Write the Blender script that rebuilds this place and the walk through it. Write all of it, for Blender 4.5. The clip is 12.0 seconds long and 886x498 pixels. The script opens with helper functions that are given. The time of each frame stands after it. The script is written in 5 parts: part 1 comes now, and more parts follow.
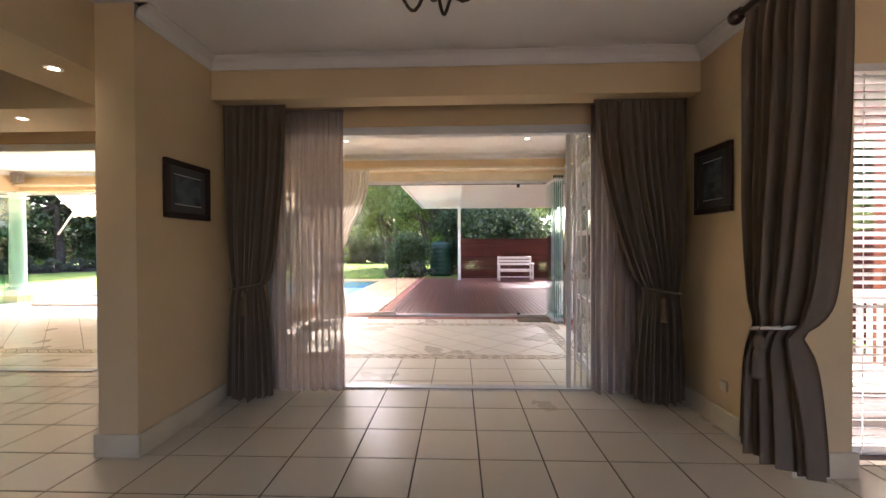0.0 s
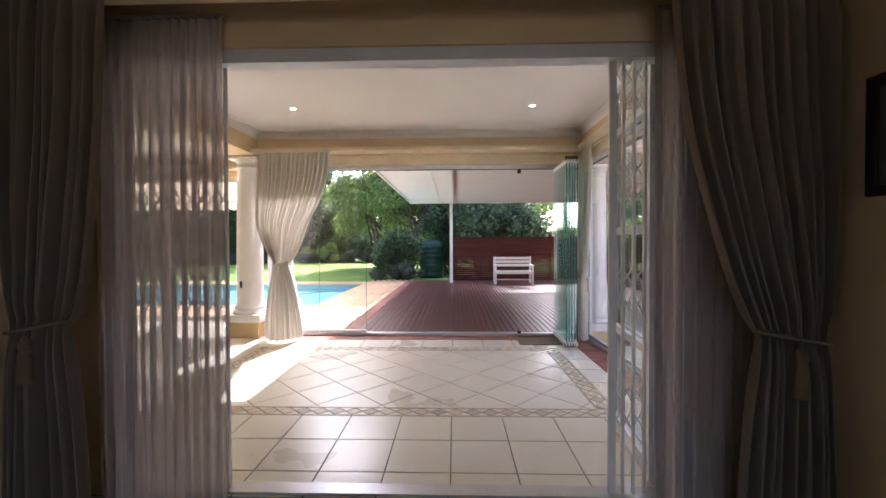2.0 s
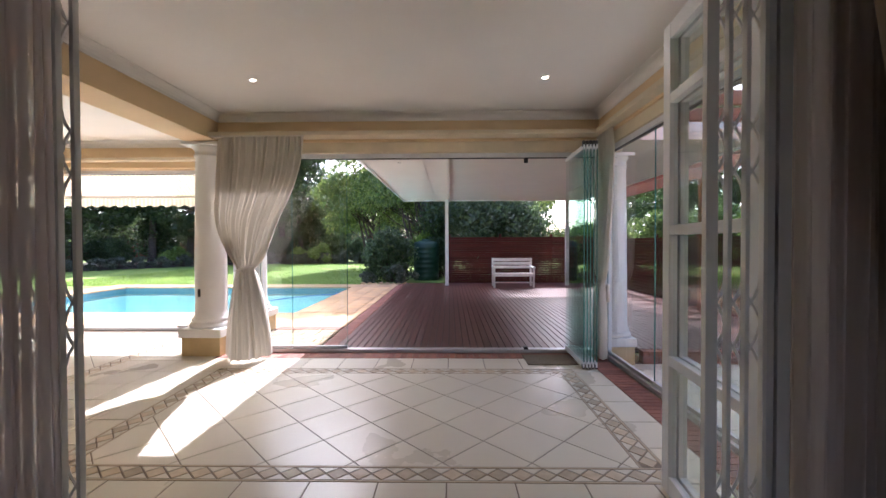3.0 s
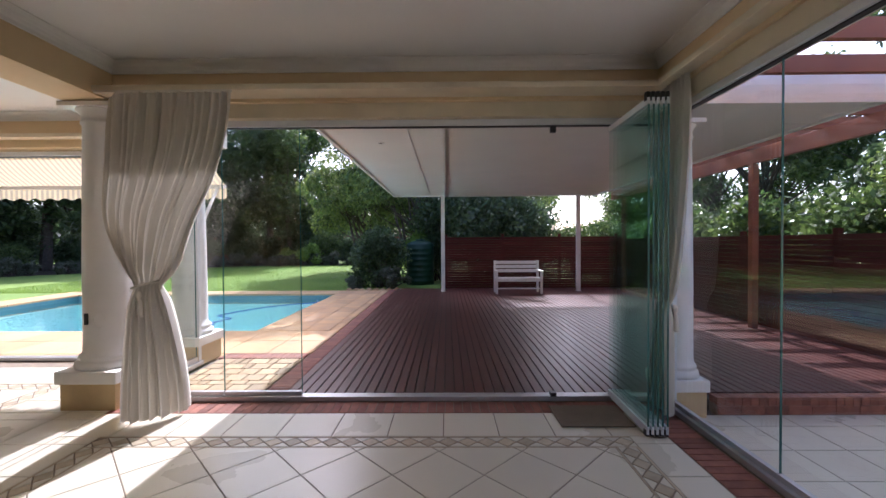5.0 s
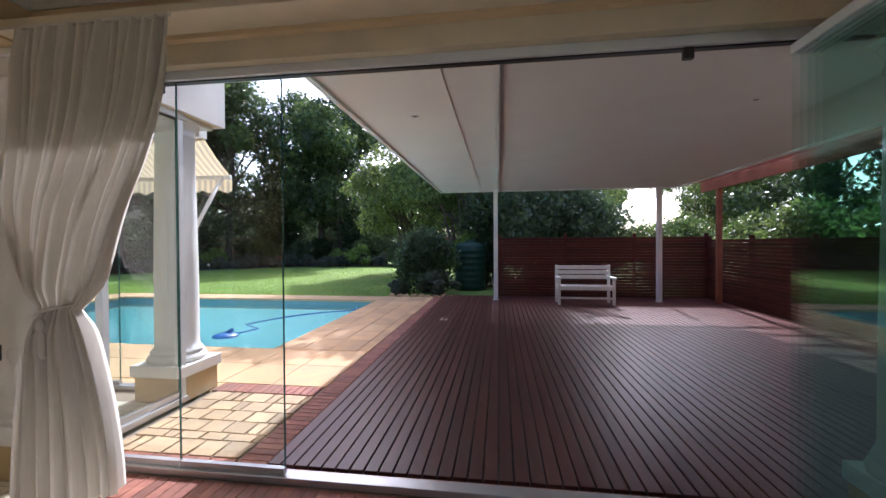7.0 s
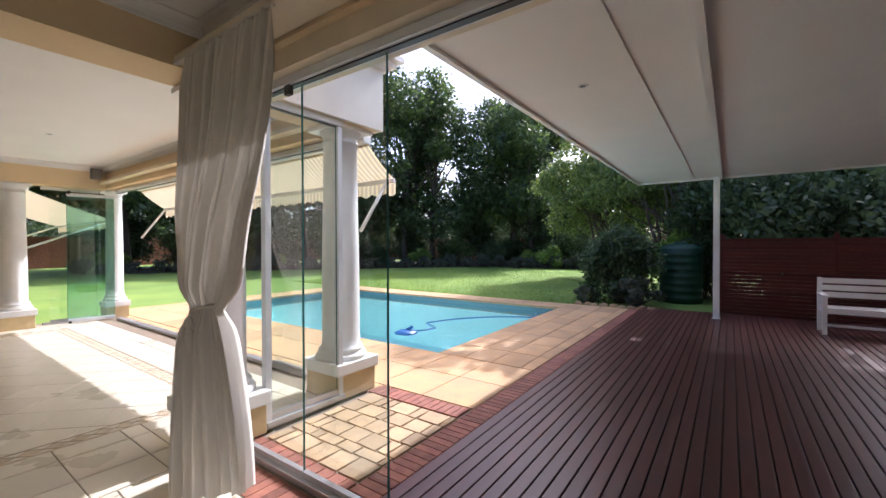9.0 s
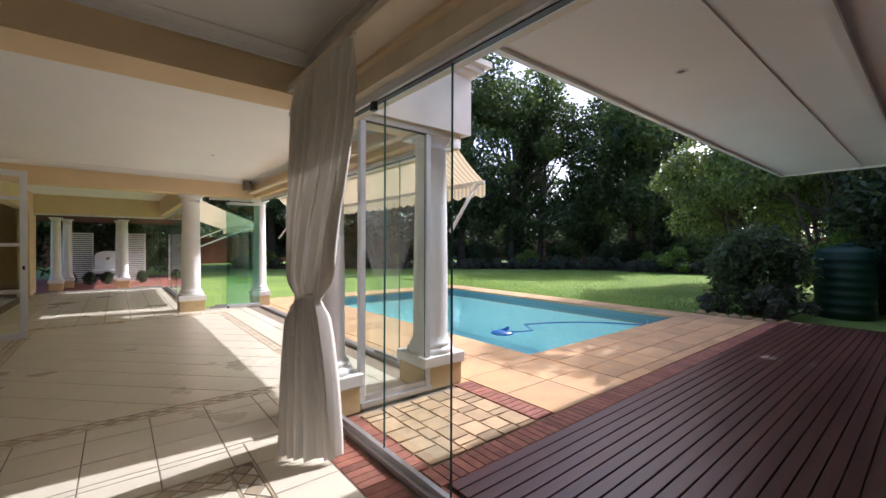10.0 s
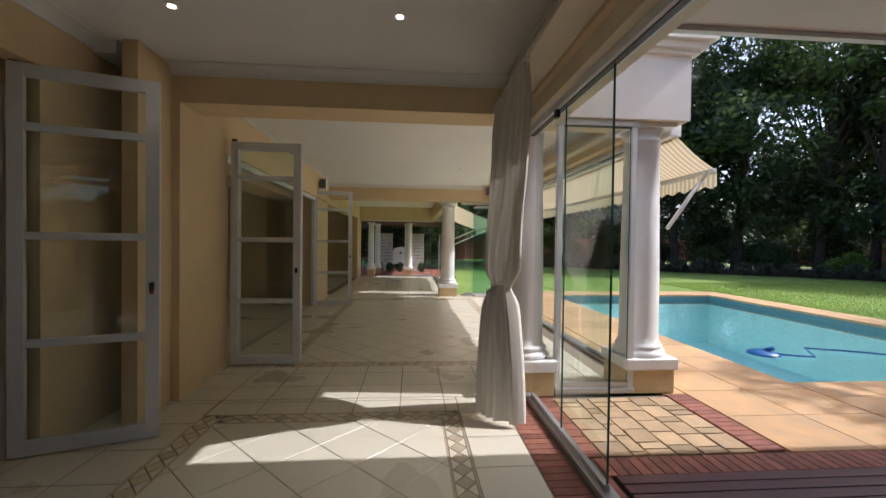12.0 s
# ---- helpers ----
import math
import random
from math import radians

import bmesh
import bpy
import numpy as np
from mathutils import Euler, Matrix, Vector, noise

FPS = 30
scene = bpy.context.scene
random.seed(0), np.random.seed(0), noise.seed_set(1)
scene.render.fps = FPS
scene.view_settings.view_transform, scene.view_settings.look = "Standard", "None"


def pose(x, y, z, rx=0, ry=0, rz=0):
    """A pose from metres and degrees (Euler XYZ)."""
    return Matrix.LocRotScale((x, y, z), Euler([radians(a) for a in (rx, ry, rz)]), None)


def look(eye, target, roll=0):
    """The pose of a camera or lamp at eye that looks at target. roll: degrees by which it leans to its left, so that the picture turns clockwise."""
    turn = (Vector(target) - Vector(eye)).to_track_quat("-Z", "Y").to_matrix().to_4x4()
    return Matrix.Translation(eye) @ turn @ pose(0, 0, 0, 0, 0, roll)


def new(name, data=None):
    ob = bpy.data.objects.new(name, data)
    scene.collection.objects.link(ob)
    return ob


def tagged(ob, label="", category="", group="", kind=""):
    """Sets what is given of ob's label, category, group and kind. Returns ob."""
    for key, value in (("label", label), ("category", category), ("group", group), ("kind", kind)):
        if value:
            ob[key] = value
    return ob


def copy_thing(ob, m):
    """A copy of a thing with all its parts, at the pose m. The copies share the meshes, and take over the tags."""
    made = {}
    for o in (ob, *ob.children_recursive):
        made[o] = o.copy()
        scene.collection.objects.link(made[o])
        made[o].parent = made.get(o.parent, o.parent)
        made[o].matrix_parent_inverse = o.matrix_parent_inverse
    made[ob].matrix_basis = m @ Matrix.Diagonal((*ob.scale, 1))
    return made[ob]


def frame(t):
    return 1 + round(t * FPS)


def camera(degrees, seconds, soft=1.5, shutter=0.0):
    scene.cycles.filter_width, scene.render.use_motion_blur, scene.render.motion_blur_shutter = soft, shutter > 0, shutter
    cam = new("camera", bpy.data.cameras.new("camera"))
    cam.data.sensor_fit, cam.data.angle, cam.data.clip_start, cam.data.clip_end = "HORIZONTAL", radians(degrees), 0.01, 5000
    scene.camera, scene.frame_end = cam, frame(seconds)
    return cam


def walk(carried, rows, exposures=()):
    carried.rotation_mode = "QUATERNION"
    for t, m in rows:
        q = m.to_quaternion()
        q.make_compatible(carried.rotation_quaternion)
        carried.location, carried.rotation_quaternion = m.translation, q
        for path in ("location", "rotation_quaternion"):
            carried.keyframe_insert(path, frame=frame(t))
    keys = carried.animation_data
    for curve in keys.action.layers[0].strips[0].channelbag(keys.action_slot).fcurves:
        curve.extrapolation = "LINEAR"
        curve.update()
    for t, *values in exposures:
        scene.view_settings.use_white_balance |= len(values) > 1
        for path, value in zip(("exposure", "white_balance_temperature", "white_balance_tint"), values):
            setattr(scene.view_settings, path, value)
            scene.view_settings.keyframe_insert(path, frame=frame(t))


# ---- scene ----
cam = camera(95.4, 12.0)
METRES, EYE, TILT, LEAN, TURN = 7.0, 1.35, 0.0, 0.0, 2.1
ROWS = [
    (0.0, 0.0, 0.0, 0.0, -0.0, -0.51, 0.23),
    (0.5, 0.01, 0.0474, 0.0037, 0.14, -0.6, 0.26),
    (1.0, 0.0195, 0.1026, 0.0043, 0.12, -0.7, 0.19),
    (1.5, 0.0265, 0.1618, 0.0043, -0.21, -0.78, 0.29),
    (2.0, 0.032, 0.2232, 0.0067, -0.5, -0.84, 0.19),
    (2.5, 0.0367, 0.2857, 0.0094, -0.83, -0.86, 0.19),
    (3.0, 0.0364, 0.3478, 0.0089, -1.1, -0.85, 0.17),
    (5.0, 0.0457, 0.5644, 0.0137, -1.55, -0.9, 0.33),
    (5.5, 0.0504, 0.6236, 0.0146, -1.24, -0.89, 0.34),
    (6.0, 0.0482, 0.673, 0.0156, -0.65, -0.87, 0.28),
    (6.5, 0.0481, 0.7189, 0.0161, 1.75, -0.83, 0.29),
    (8.5, 0.0598, 0.8526, 0.0217, 25.44, -0.7, 0.19),
    (9.0, 0.0722, 0.8716, 0.0208, 33.35, -0.6, 0.12),
    (9.5, 0.089, 0.8777, 0.0183, 40.77, -0.5, -0.05),
    (10.0, 0.1086, 0.885, 0.0198, 48.94, -0.46, -0.21),
    (10.5, 0.1289, 0.8963, 0.0196, 57.88, -0.51, -0.31),
    (11.0, 0.1484, 0.9071, 0.0183, 67.96, -0.57, -0.49),
    (11.5, 0.1687, 0.9143, 0.016, 76.03, -0.7, -0.68),
    (12.0, 0.1843, 0.9255, 0.0162, 83.5, -0.82, -0.72),
]
walk(cam, [(t, pose(0, 0, EYE, TILT, LEAN, TURN) @ pose(METRES * x, METRES * y, METRES * z, 90 + pitch, roll, yaw)) for t, x, y, z, yaw, pitch, roll in ROWS],
     [(0.0, 3.42, 6250, 26), (2.0, 3.0, 5750, 23), (3.2, 2.35, 5650, 23), (5.0, 1.72, 5500, 22), (6.5, 1.62, 5500, 20), (8.5, 1.65, 5600, 20), (9.5, 1.38, 5700, 19), (10.5, 1.14, 5800, 18), (12.0, 0.93, 5850, 15)])

# ---- light ----
world = bpy.data.worlds.new("sky")
scene.world = world
world.use_nodes = True
wn = world.node_tree.nodes
sky = wn.new("ShaderNodeTexSky")
sky.sky_type = 'NISHITA'
sky.sun_disc = False
sky.sun_elevation = radians(43)
sky.sun_rotation = radians(4.5)
sky.air_density, sky.dust_density, sky.ozone_density = 0.8, 4.0, 0.5
wn["Background"].inputs["Strength"].default_value = 0.15
world.node_tree.links.new(sky.outputs[0], wn["Background"].inputs["Color"])
sun = new("sun", bpy.data.lights.new("sun", 'SUN'))
sun.data.energy, sun.data.angle, sun.data.color = 2.45, radians(0.5), (1.0, 0.96, 0.90)
sun.matrix_world = look((0.9, 10.8, 10), (0, 0, 0))

# added area lamp, fills the lounge through an unseen opening behind the start
lamp = new("rear_fill", bpy.data.lights.new("rear_fill", 'AREA'))
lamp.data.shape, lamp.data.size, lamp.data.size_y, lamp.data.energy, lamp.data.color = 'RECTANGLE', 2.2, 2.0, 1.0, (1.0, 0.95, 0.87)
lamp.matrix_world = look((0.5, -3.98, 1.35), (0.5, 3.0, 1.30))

# ---- materials ----
def mat(name, col, rough=0.5, metal=0.0, col2=None, scale=6.0, bump=0.0, bscale=40.0, rand=0.0, stretch=(1, 1, 1), spec=0.5, sheen=0.0):
    """A surface with two scales of variation in world metres."""
    m = bpy.data.materials.new(name)
    m.use_nodes = True
    nt = m.node_tree
    n, l = nt.nodes, nt.links
    b = n["Principled BSDF"]
    b.inputs["Roughness"].default_value = rough
    b.inputs["Metallic"].default_value = metal
    b.inputs["Specular IOR Level"].default_value = spec
    geo = n.new("ShaderNodeNewGeometry")
    mp = n.new("ShaderNodeMapping")
    mp.inputs["Scale"].default_value = stretch
    l.new(geo.outputs["Position"], mp.inputs["Vector"])
    c2 = col2 or tuple(c * 0.86 for c in col)
    n1 = n.new("ShaderNodeTexNoise")
    n1.inputs["Scale"].default_value = scale
    n1.inputs["Detail"].default_value = 6
    l.new(mp.outputs[0], n1.inputs["Vector"])
    ramp = n.new("ShaderNodeValToRGB")
    ramp.color_ramp.elements[0].position, ramp.color_ramp.elements[1].position = 0.35, 0.68
    ramp.color_ramp.elements[0].color, ramp.color_ramp.elements[1].color = (*c2, 1), (*col, 1)
    l.new(n1.outputs["Fac"], ramp.inputs["Fac"])
    out = ramp.outputs["Color"]
    if rand:
        oi = n.new("ShaderNodeObjectInfo")
        mr = n.new("ShaderNodeMapRange")
        mr.inputs["To Min"].default_value, mr.inputs["To Max"].default_value = 1 - rand, 1 + rand
        l.new(oi.outputs["Random"], mr.inputs["Value"])
        hs = n.new("ShaderNodeHueSaturation")
        l.new(mr.outputs[0], hs.inputs["Value"])
        l.new(out, hs.inputs["Color"])
        out = hs.outputs["Color"]
    l.new(out, b.inputs["Base Color"])
    n2 = n.new("ShaderNodeTexNoise")
    n2.inputs["Scale"].default_value = bscale
    n2.inputs["Detail"].default_value = 4
    l.new(mp.outputs[0], n2.inputs["Vector"])
    rr = n.new("ShaderNodeMapRange")
    rr.inputs["To Min"].default_value, rr.inputs["To Max"].default_value = max(0.02, rough - 0.025), min(1, rough + 0.025)
    l.new(n1.outputs["Fac"], rr.inputs["Value"])
    l.new(rr.outputs[0], b.inputs["Roughness"])
    if bump:
        bp = n.new("ShaderNodeBump")
        bp.inputs["Strength"].default_value = bump
        bp.inputs["Distance"].default_value = 0.01
        l.new(n2.outputs["Fac"], bp.inputs["Height"])
        l.new(bp.outputs[0], b.inputs["Normal"])
    return m


def glass_mat(name, tint, gloss=0.055):
    m = bpy.data.materials.new(name)
    m.use_nodes = True
    n, l = m.node_tree.nodes, m.node_tree.links
    n.remove(n["Principled BSDF"])
    tr, gl, mx, fa = n.new("ShaderNodeBsdfTransparent"), n.new("ShaderNodeBsdfGlossy"), n.new("ShaderNodeMixShader"), n.new("ShaderNodeLayerWeight")
    tr.inputs["Color"].default_value = (*tint, 1)
    gl.inputs["Roughness"].default_value = 0.01
    pw, lw = n.new("ShaderNodeMath"), n.new("ShaderNodeMath")
    pw.operation, lw.operation = 'POWER', 'MULTIPLY_ADD'
    pw.inputs[1].default_value = 4.5
    lw.inputs[1].default_value, lw.inputs[2].default_value = 0.8, gloss
    l.new(fa.outputs["Facing"], pw.inputs[0])
    l.new(pw.outputs[0], lw.inputs[0])
    l.new(lw.outputs[0], mx.inputs[0])
    l.new(tr.outputs[0], mx.inputs[1])
    l.new(gl.outputs[0], mx.inputs[2])
    l.new(mx.outputs[0], n["Material Output"].inputs[0])
    return m


def cloth_mat(name, col, trans, clear=0.0, stripes=None):
    """Woven cloth: diffuse and translucent, with a share that lets light straight through."""
    m = bpy.data.materials.new(name)
    m.use_nodes = True
    n, l = m.node_tree.nodes, m.node_tree.links
    n.remove(n["Principled BSDF"])
    d, t, mx = n.new("ShaderNodeBsdfDiffuse"), n.new("ShaderNodeBsdfTranslucent"), n.new("ShaderNodeMixShader")
    geo, nz, mul = n.new("ShaderNodeNewGeometry"), n.new("ShaderNodeTexNoise"), n.new("ShaderNodeValToRGB")
    mp = n.new("ShaderNodeMapping")
    mp.inputs["Scale"].default_value = (1, 1, 0.08)
    l.new(geo.outputs["Position"], mp.inputs["Vector"])
    nz.inputs["Scale"].default_value, nz.inputs["Detail"].default_value = 60, 5
    l.new(mp.outputs[0], nz.inputs["Vector"])
    mul.color_ramp.elements[0].color = (*[c * 0.8 for c in col], 1)
    mul.color_ramp.elements[1].color = (*col, 1)
    l.new(nz.outputs["Fac"], mul.inputs["Fac"])
    out = mul.outputs[0]
    if stripes:
        wv, rp, mc = n.new("ShaderNodeTexWave"), n.new("ShaderNodeValToRGB"), n.new("ShaderNodeMix")
        wv.bands_direction = 'X'
        wv.inputs["Scale"].default_value = stripes[1]
        l.new(geo.outputs["Position"], wv.inputs["Vector"])
        rp.color_ramp.elements[0].position, rp.color_ramp.elements[1].position = 0.45, 0.55
        l.new(wv.outputs["Fac"], rp.inputs["Fac"])
        mc.data_type = 'RGBA'
        l.new(rp.outputs[0], mc.inputs["Factor"])
        l.new(out, mc.inputs["A"])
        mc.inputs["B"].default_value = (*stripes[0], 1)
        out = mc.outputs["Result"]
    l.new(out, d.inputs["Color"])
    l.new(out, t.inputs["Color"])
    mx.inputs[0].default_value = trans
    l.new(d.outputs[0], mx.inputs[1])
    l.new(t.outputs[0], mx.inputs[2])
    last = mx
    if clear:
        tr, m2 = n.new("ShaderNodeBsdfTransparent"), n.new("ShaderNodeMixShader")
        m2.inputs[0].default_value = clear
        l.new(mx.outputs[0], m2.inputs[1])
        l.new(tr.outputs[0], m2.inputs[2])
        last = m2
    l.new(last.outputs[0], n["Material Output"].inputs[0])
    return m


def leaf_mat(name, col, col2, trans=0.45):
    m = bpy.data.materials.new(name)
    m.use_nodes = True
    n, l = m.node_tree.nodes, m.node_tree.links
    b = n["Principled BSDF"]
    geo, rp = n.new("ShaderNodeNewGeometry"), n.new("ShaderNodeValToRGB")
    rp.color_ramp.elements[0].color, rp.color_ramp.elements[1].color = (*col2, 1), (*col, 1)
    l.new(geo.outputs["Random Per Island"], rp.inputs["Fac"])
    l.new(rp.outputs[0], b.inputs["Base Color"])
    b.inputs["Roughness"].default_value = 0.33
    t, mx = n.new("ShaderNodeBsdfTranslucent"), n.new("ShaderNodeMixShader")
    l.new(rp.outputs[0], t.inputs["Color"])
    mx.inputs[0].default_value = trans
    l.new(b.outputs[0], mx.inputs[1])
    l.new(t.outputs[0], mx.inputs[2])
    l.new(mx.outputs[0], n["Material Output"].inputs[0])
    return m


def glow_mat(name, col, s):
    m = bpy.data.materials.new(name)
    m.use_nodes = True
    b = m.node_tree.nodes["Principled BSDF"]
    b.inputs["Base Color"].default_value = (*col, 1)
    b.inputs["Emission Color"].default_value = (*col, 1)
    b.inputs["Emission Strength"].default_value = s
    return m


M_WALL = mat("cream_plaster", (0.74, 0.565, 0.335), 0.75, col2=(0.70, 0.53, 0.31), scale=2.5, bump=0.12, bscale=120)
M_CEIL = mat("white_ceiling_paint", (0.80, 0.78, 0.74), 0.8, col2=(0.77, 0.75, 0.71), scale=1.5, bump=0.05, bscale=90)
M_TRIM = mat("cream_gloss_paint", (0.74, 0.64, 0.46), 0.4, scale=3)
M_SKIRT = mat("pale_cream_skirting", (0.74, 0.66, 0.50), 0.45, scale=3)
M_WHITE = mat("white_paint", (0.80, 0.79, 0.77), 0.45, col2=(0.74, 0.73, 0.70), scale=3, bump=0.05)
M_ALU = mat("white_powder_coated_aluminium", (0.72, 0.73, 0.75), 0.35, col2=(0.66, 0.67, 0.69), scale=4)
M_TRACK = mat("silver_aluminium", (0.55, 0.55, 0.56), 0.35, 0.7, scale=5)
M_FASC = mat("pale_exterior_plaster", (0.78, 0.72, 0.63), 0.8, scale=2, bump=0.1, bscale=80)
M_OCHRE = mat("ochre_plaster", (0.66, 0.50, 0.27), 0.8, scale=5, bump=0.15)
M_TILE = mat("cream_ceramic_tile", (0.665, 0.61, 0.485), 0.28, col2=(0.655, 0.60, 0.477), scale=1.1, bump=0.006, bscale=12, rand=0.035)
M_GROUT = mat("dark_grout", (0.09, 0.07, 0.055), 0.9, scale=20)
M_MOSA = mat("mosaic_tile", (0.55, 0.45, 0.31), 0.5, col2=(0.45, 0.36, 0.24), scale=15, rand=0.22)
M_BRICK = mat("red_brick", (0.30, 0.115, 0.07), 0.75, col2=(0.21, 0.075, 0.05), scale=12, bump=0.4, bscale=70, rand=0.25)
M_GROUT2 = mat("beige_grout", (0.24, 0.19, 0.135), 0.9, scale=20)
M_MORT = mat("grey_mortar", (0.24, 0.19, 0.15), 0.95, scale=20)
M_STONE = mat("sandstone_paver", (0.54, 0.325, 0.15), 0.8, col2=(0.43, 0.28, 0.145), scale=4, bump=0.3, bscale=30, rand=0.14)
M_COBB = mat("sandstone_cobble", (0.44, 0.30, 0.16), 0.8, col2=(0.33, 0.24, 0.14), scale=7, bump=0.4, bscale=40, rand=0.28)
M_DECK = mat("dark_stained_decking", (0.115, 0.043, 0.034), 0.34, col2=(0.085, 0.032, 0.026), scale=9, bump=0.06, bscale=60, rand=0.16, stretch=(1, 0.08, 1), spec=0.32)
M_FENCE = mat("red_stained_fence_timber", (0.095, 0.024, 0.018), 0.8, col2=(0.06, 0.017, 0.013), spec=0.2, scale=6, bump=0.2, rand=0.18, stretch=(0.1, 0.1, 1))
M_PERG = mat("red_brown_timber", (0.33, 0.11, 0.055), 0.6, col2=(0.22, 0.07, 0.04), scale=6, bump=0.2, stretch=(0.3, 0.3, 1))
M_GRASS = mat("lawn_soil", (0.21, 0.30, 0.05), 0.9, col2=(0.14, 0.23, 0.04), scale=0.6, bump=0.5, bscale=60)
M_SOIL = mat("dark_soil", (0.035, 0.026, 0.018), 0.95, scale=5, bump=0.5)
M_POOL = mat("pale_blue_pool_plaster", (0.70, 0.94, 0.91), 0.6, col2=(0.65, 0.92, 0.89), scale=0.8)
M_POOLT = mat("pool_waterline_tile", (0.10, 0.22, 0.26), 0.3, scale=20)
M_DGREY = mat("taupe_lining", (0.2, 0.19, 0.17), 0.8)
M_CURT = cloth_mat("taupe_curtain_cloth", (0.215, 0.166, 0.125), 0.10)
M_SHEER = cloth_mat("sheer_voile", (0.55, 0.475, 0.455), 0.55, 0.24)
M_WCURT = cloth_mat("cream_curtain_cloth", (0.74, 0.69, 0.60), 0.10)
M_TASSEL = mat("dull_gold_braid", (0.16, 0.11, 0.055), 0.7, scale=40)
M_BRONZE = mat("dark_bronze", (0.06, 0.04, 0.025), 0.45, 0.6)
M_AWN = cloth_mat("striped_awning_canvas", (0.72, 0.60, 0.38), 0.35, stripes=((0.42, 0.36, 0.27), 4.2))
M_GLASS = glass_mat("clear_glass", (0.90, 0.955, 0.93), 0.09)
M_GREEN = glass_mat("green_edge_glass", (0.80, 0.925, 0.89), 0.08)
M_WATER = glass_mat("pool_water", (0.88, 0.99, 0.99), 0.03)
M_EDGE = mat("green_glass_edge", (0.05, 0.16, 0.14), 0.2)
M_BLACK = mat("black_plastic", (0.02, 0.02, 0.022), 0.4)
M_RED = mat("red_plastic", (0.4, 0.03, 0.03), 0.4)
M_DWOOD = mat("dark_mahogany", (0.032, 0.013, 0.010), 0.35, scale=10, stretch=(1, 1, 0.2))
M_MAT = mat("brown_coir", (0.20, 0.155, 0.105), 0.95, bump=0.6, bscale=200)
M_TANK = mat("dark_green_plastic", (0.005, 0.042, 0.021), 0.55, scale=3)
M_BARK = mat("bark", (0.10, 0.075, 0.055), 0.9, col2=(0.05, 0.04, 0.03), scale=9, bump=0.6, bscale=25)
M_BRASS = mat("aged_brass", (0.45, 0.30, 0.12), 0.4, 0.8)
M_BLUE = mat("blue_plastic", (0.02, 0.12, 0.35), 0.4)
M_MOUNT = mat("grey_mount_board", (0.09, 0.095, 0.09), 0.9)
M_PRINT = mat("dark_landscape_print", (0.13, 0.17, 0.20), 0.6, col2=(0.035, 0.04, 0.05), scale=9)
M_ROOF = mat("dark_red_roof_tile", (0.12, 0.05, 0.04), 0.8, scale=5)
M_LAMP = glow_mat("downlight_glow", (1.0, 0.86, 0.62), 6)
M_LEAF = leaf_mat("dark_foliage", (0.105, 0.15, 0.055), (0.03, 0.058, 0.022))
M_LEAF2 = leaf_mat("mid_green_foliage", (0.155, 0.21, 0.055), (0.042, 0.08, 0.024))
M_LEAF4 = leaf_mat("olive_green_foliage", (0.23, 0.29, 0.07), (0.075, 0.12, 0.03))
M_LEAF3 = leaf_mat("bright_foliage", (0.30, 0.42, 0.08), (0.12, 0.21, 0.045))
M_LAV = leaf_mat("grey_green_foliage", (0.16, 0.17, 0.13), (0.07, 0.09, 0.05))
M_BLADE = leaf_mat("grass_blades", (0.30, 0.42, 0.07), (0.17, 0.28, 0.05))

# ---- building helpers ----
def link(name, verts, faces, material, parent=None, label="", smooth=False):
    me = bpy.data.meshes.new(name)
    me.from_pydata(verts, [], faces)
    me.materials.append(material)
    if smooth:
        me.shade_smooth()
    ob = new(name, me)
    ob.parent = parent
    if label:
        ob["label"] = label
    return ob


def part(name, bm, material, parent=None, label="", smooth=False):
    me = bpy.data.meshes.new(name)
    bm.to_mesh(me)
    bm.free()
    me.materials.append(material)
    if smooth:
        me.shade_smooth()
    ob = new(name, me)
    ob.parent = parent
    if label:
        ob["label"] = label
    return ob


def thing(name, x=0, y=0, z=0, label="", category="", group="", kind="", rz=0):
    ob = new(name)
    ob.empty_display_size = 0.1
    ob.matrix_basis = pose(x, y, z, 0, 0, rz)
    return tagged(ob, label, category, group, kind)


def add_box(bm, x0, x1, y0, y1, z0, z1, bevel=0.0):
    r = bmesh.ops.create_cube(bm, size=1.0, matrix=Matrix.LocRotScale(((x0 + x1) / 2, (y0 + y1) / 2, (z0 + z1) / 2), None, (x1 - x0, y1 - y0, z1 - z0)))
    if bevel:
        es = list({e for v in r["verts"] for e in v.link_edges})
        bmesh.ops.bevel(bm, geom=es, offset=bevel, segments=2, affect='EDGES', profile=0.6)


def box(name, x0, x1, y0, y1, z0, z1, material, parent=None, label="", bevel=0.0):
    bm = bmesh.new()
    add_box(bm, x0, x1, y0, y1, z0, z1, bevel)
    return part(name, bm, material, parent, label)


def bar(bm, a, b, r, n=8, r2=None):
    a, b = Vector(a), Vector(b)
    d = b - a
    m = Matrix.Translation((a + b) / 2) @ d.to_track_quat('Z', 'Y').to_matrix().to_4x4()
    bmesh.ops.create_cone(bm, cap_ends=True, segments=n, radius1=r, radius2=r if r2 is None else r2, depth=d.length, matrix=m)


def rod(name, a, b, r, material, parent=None, label="", n=10, r2=None):
    bm = bmesh.new()
    bar(bm, a, b, r, n, r2)
    return part(name, bm, material, parent, label, True)


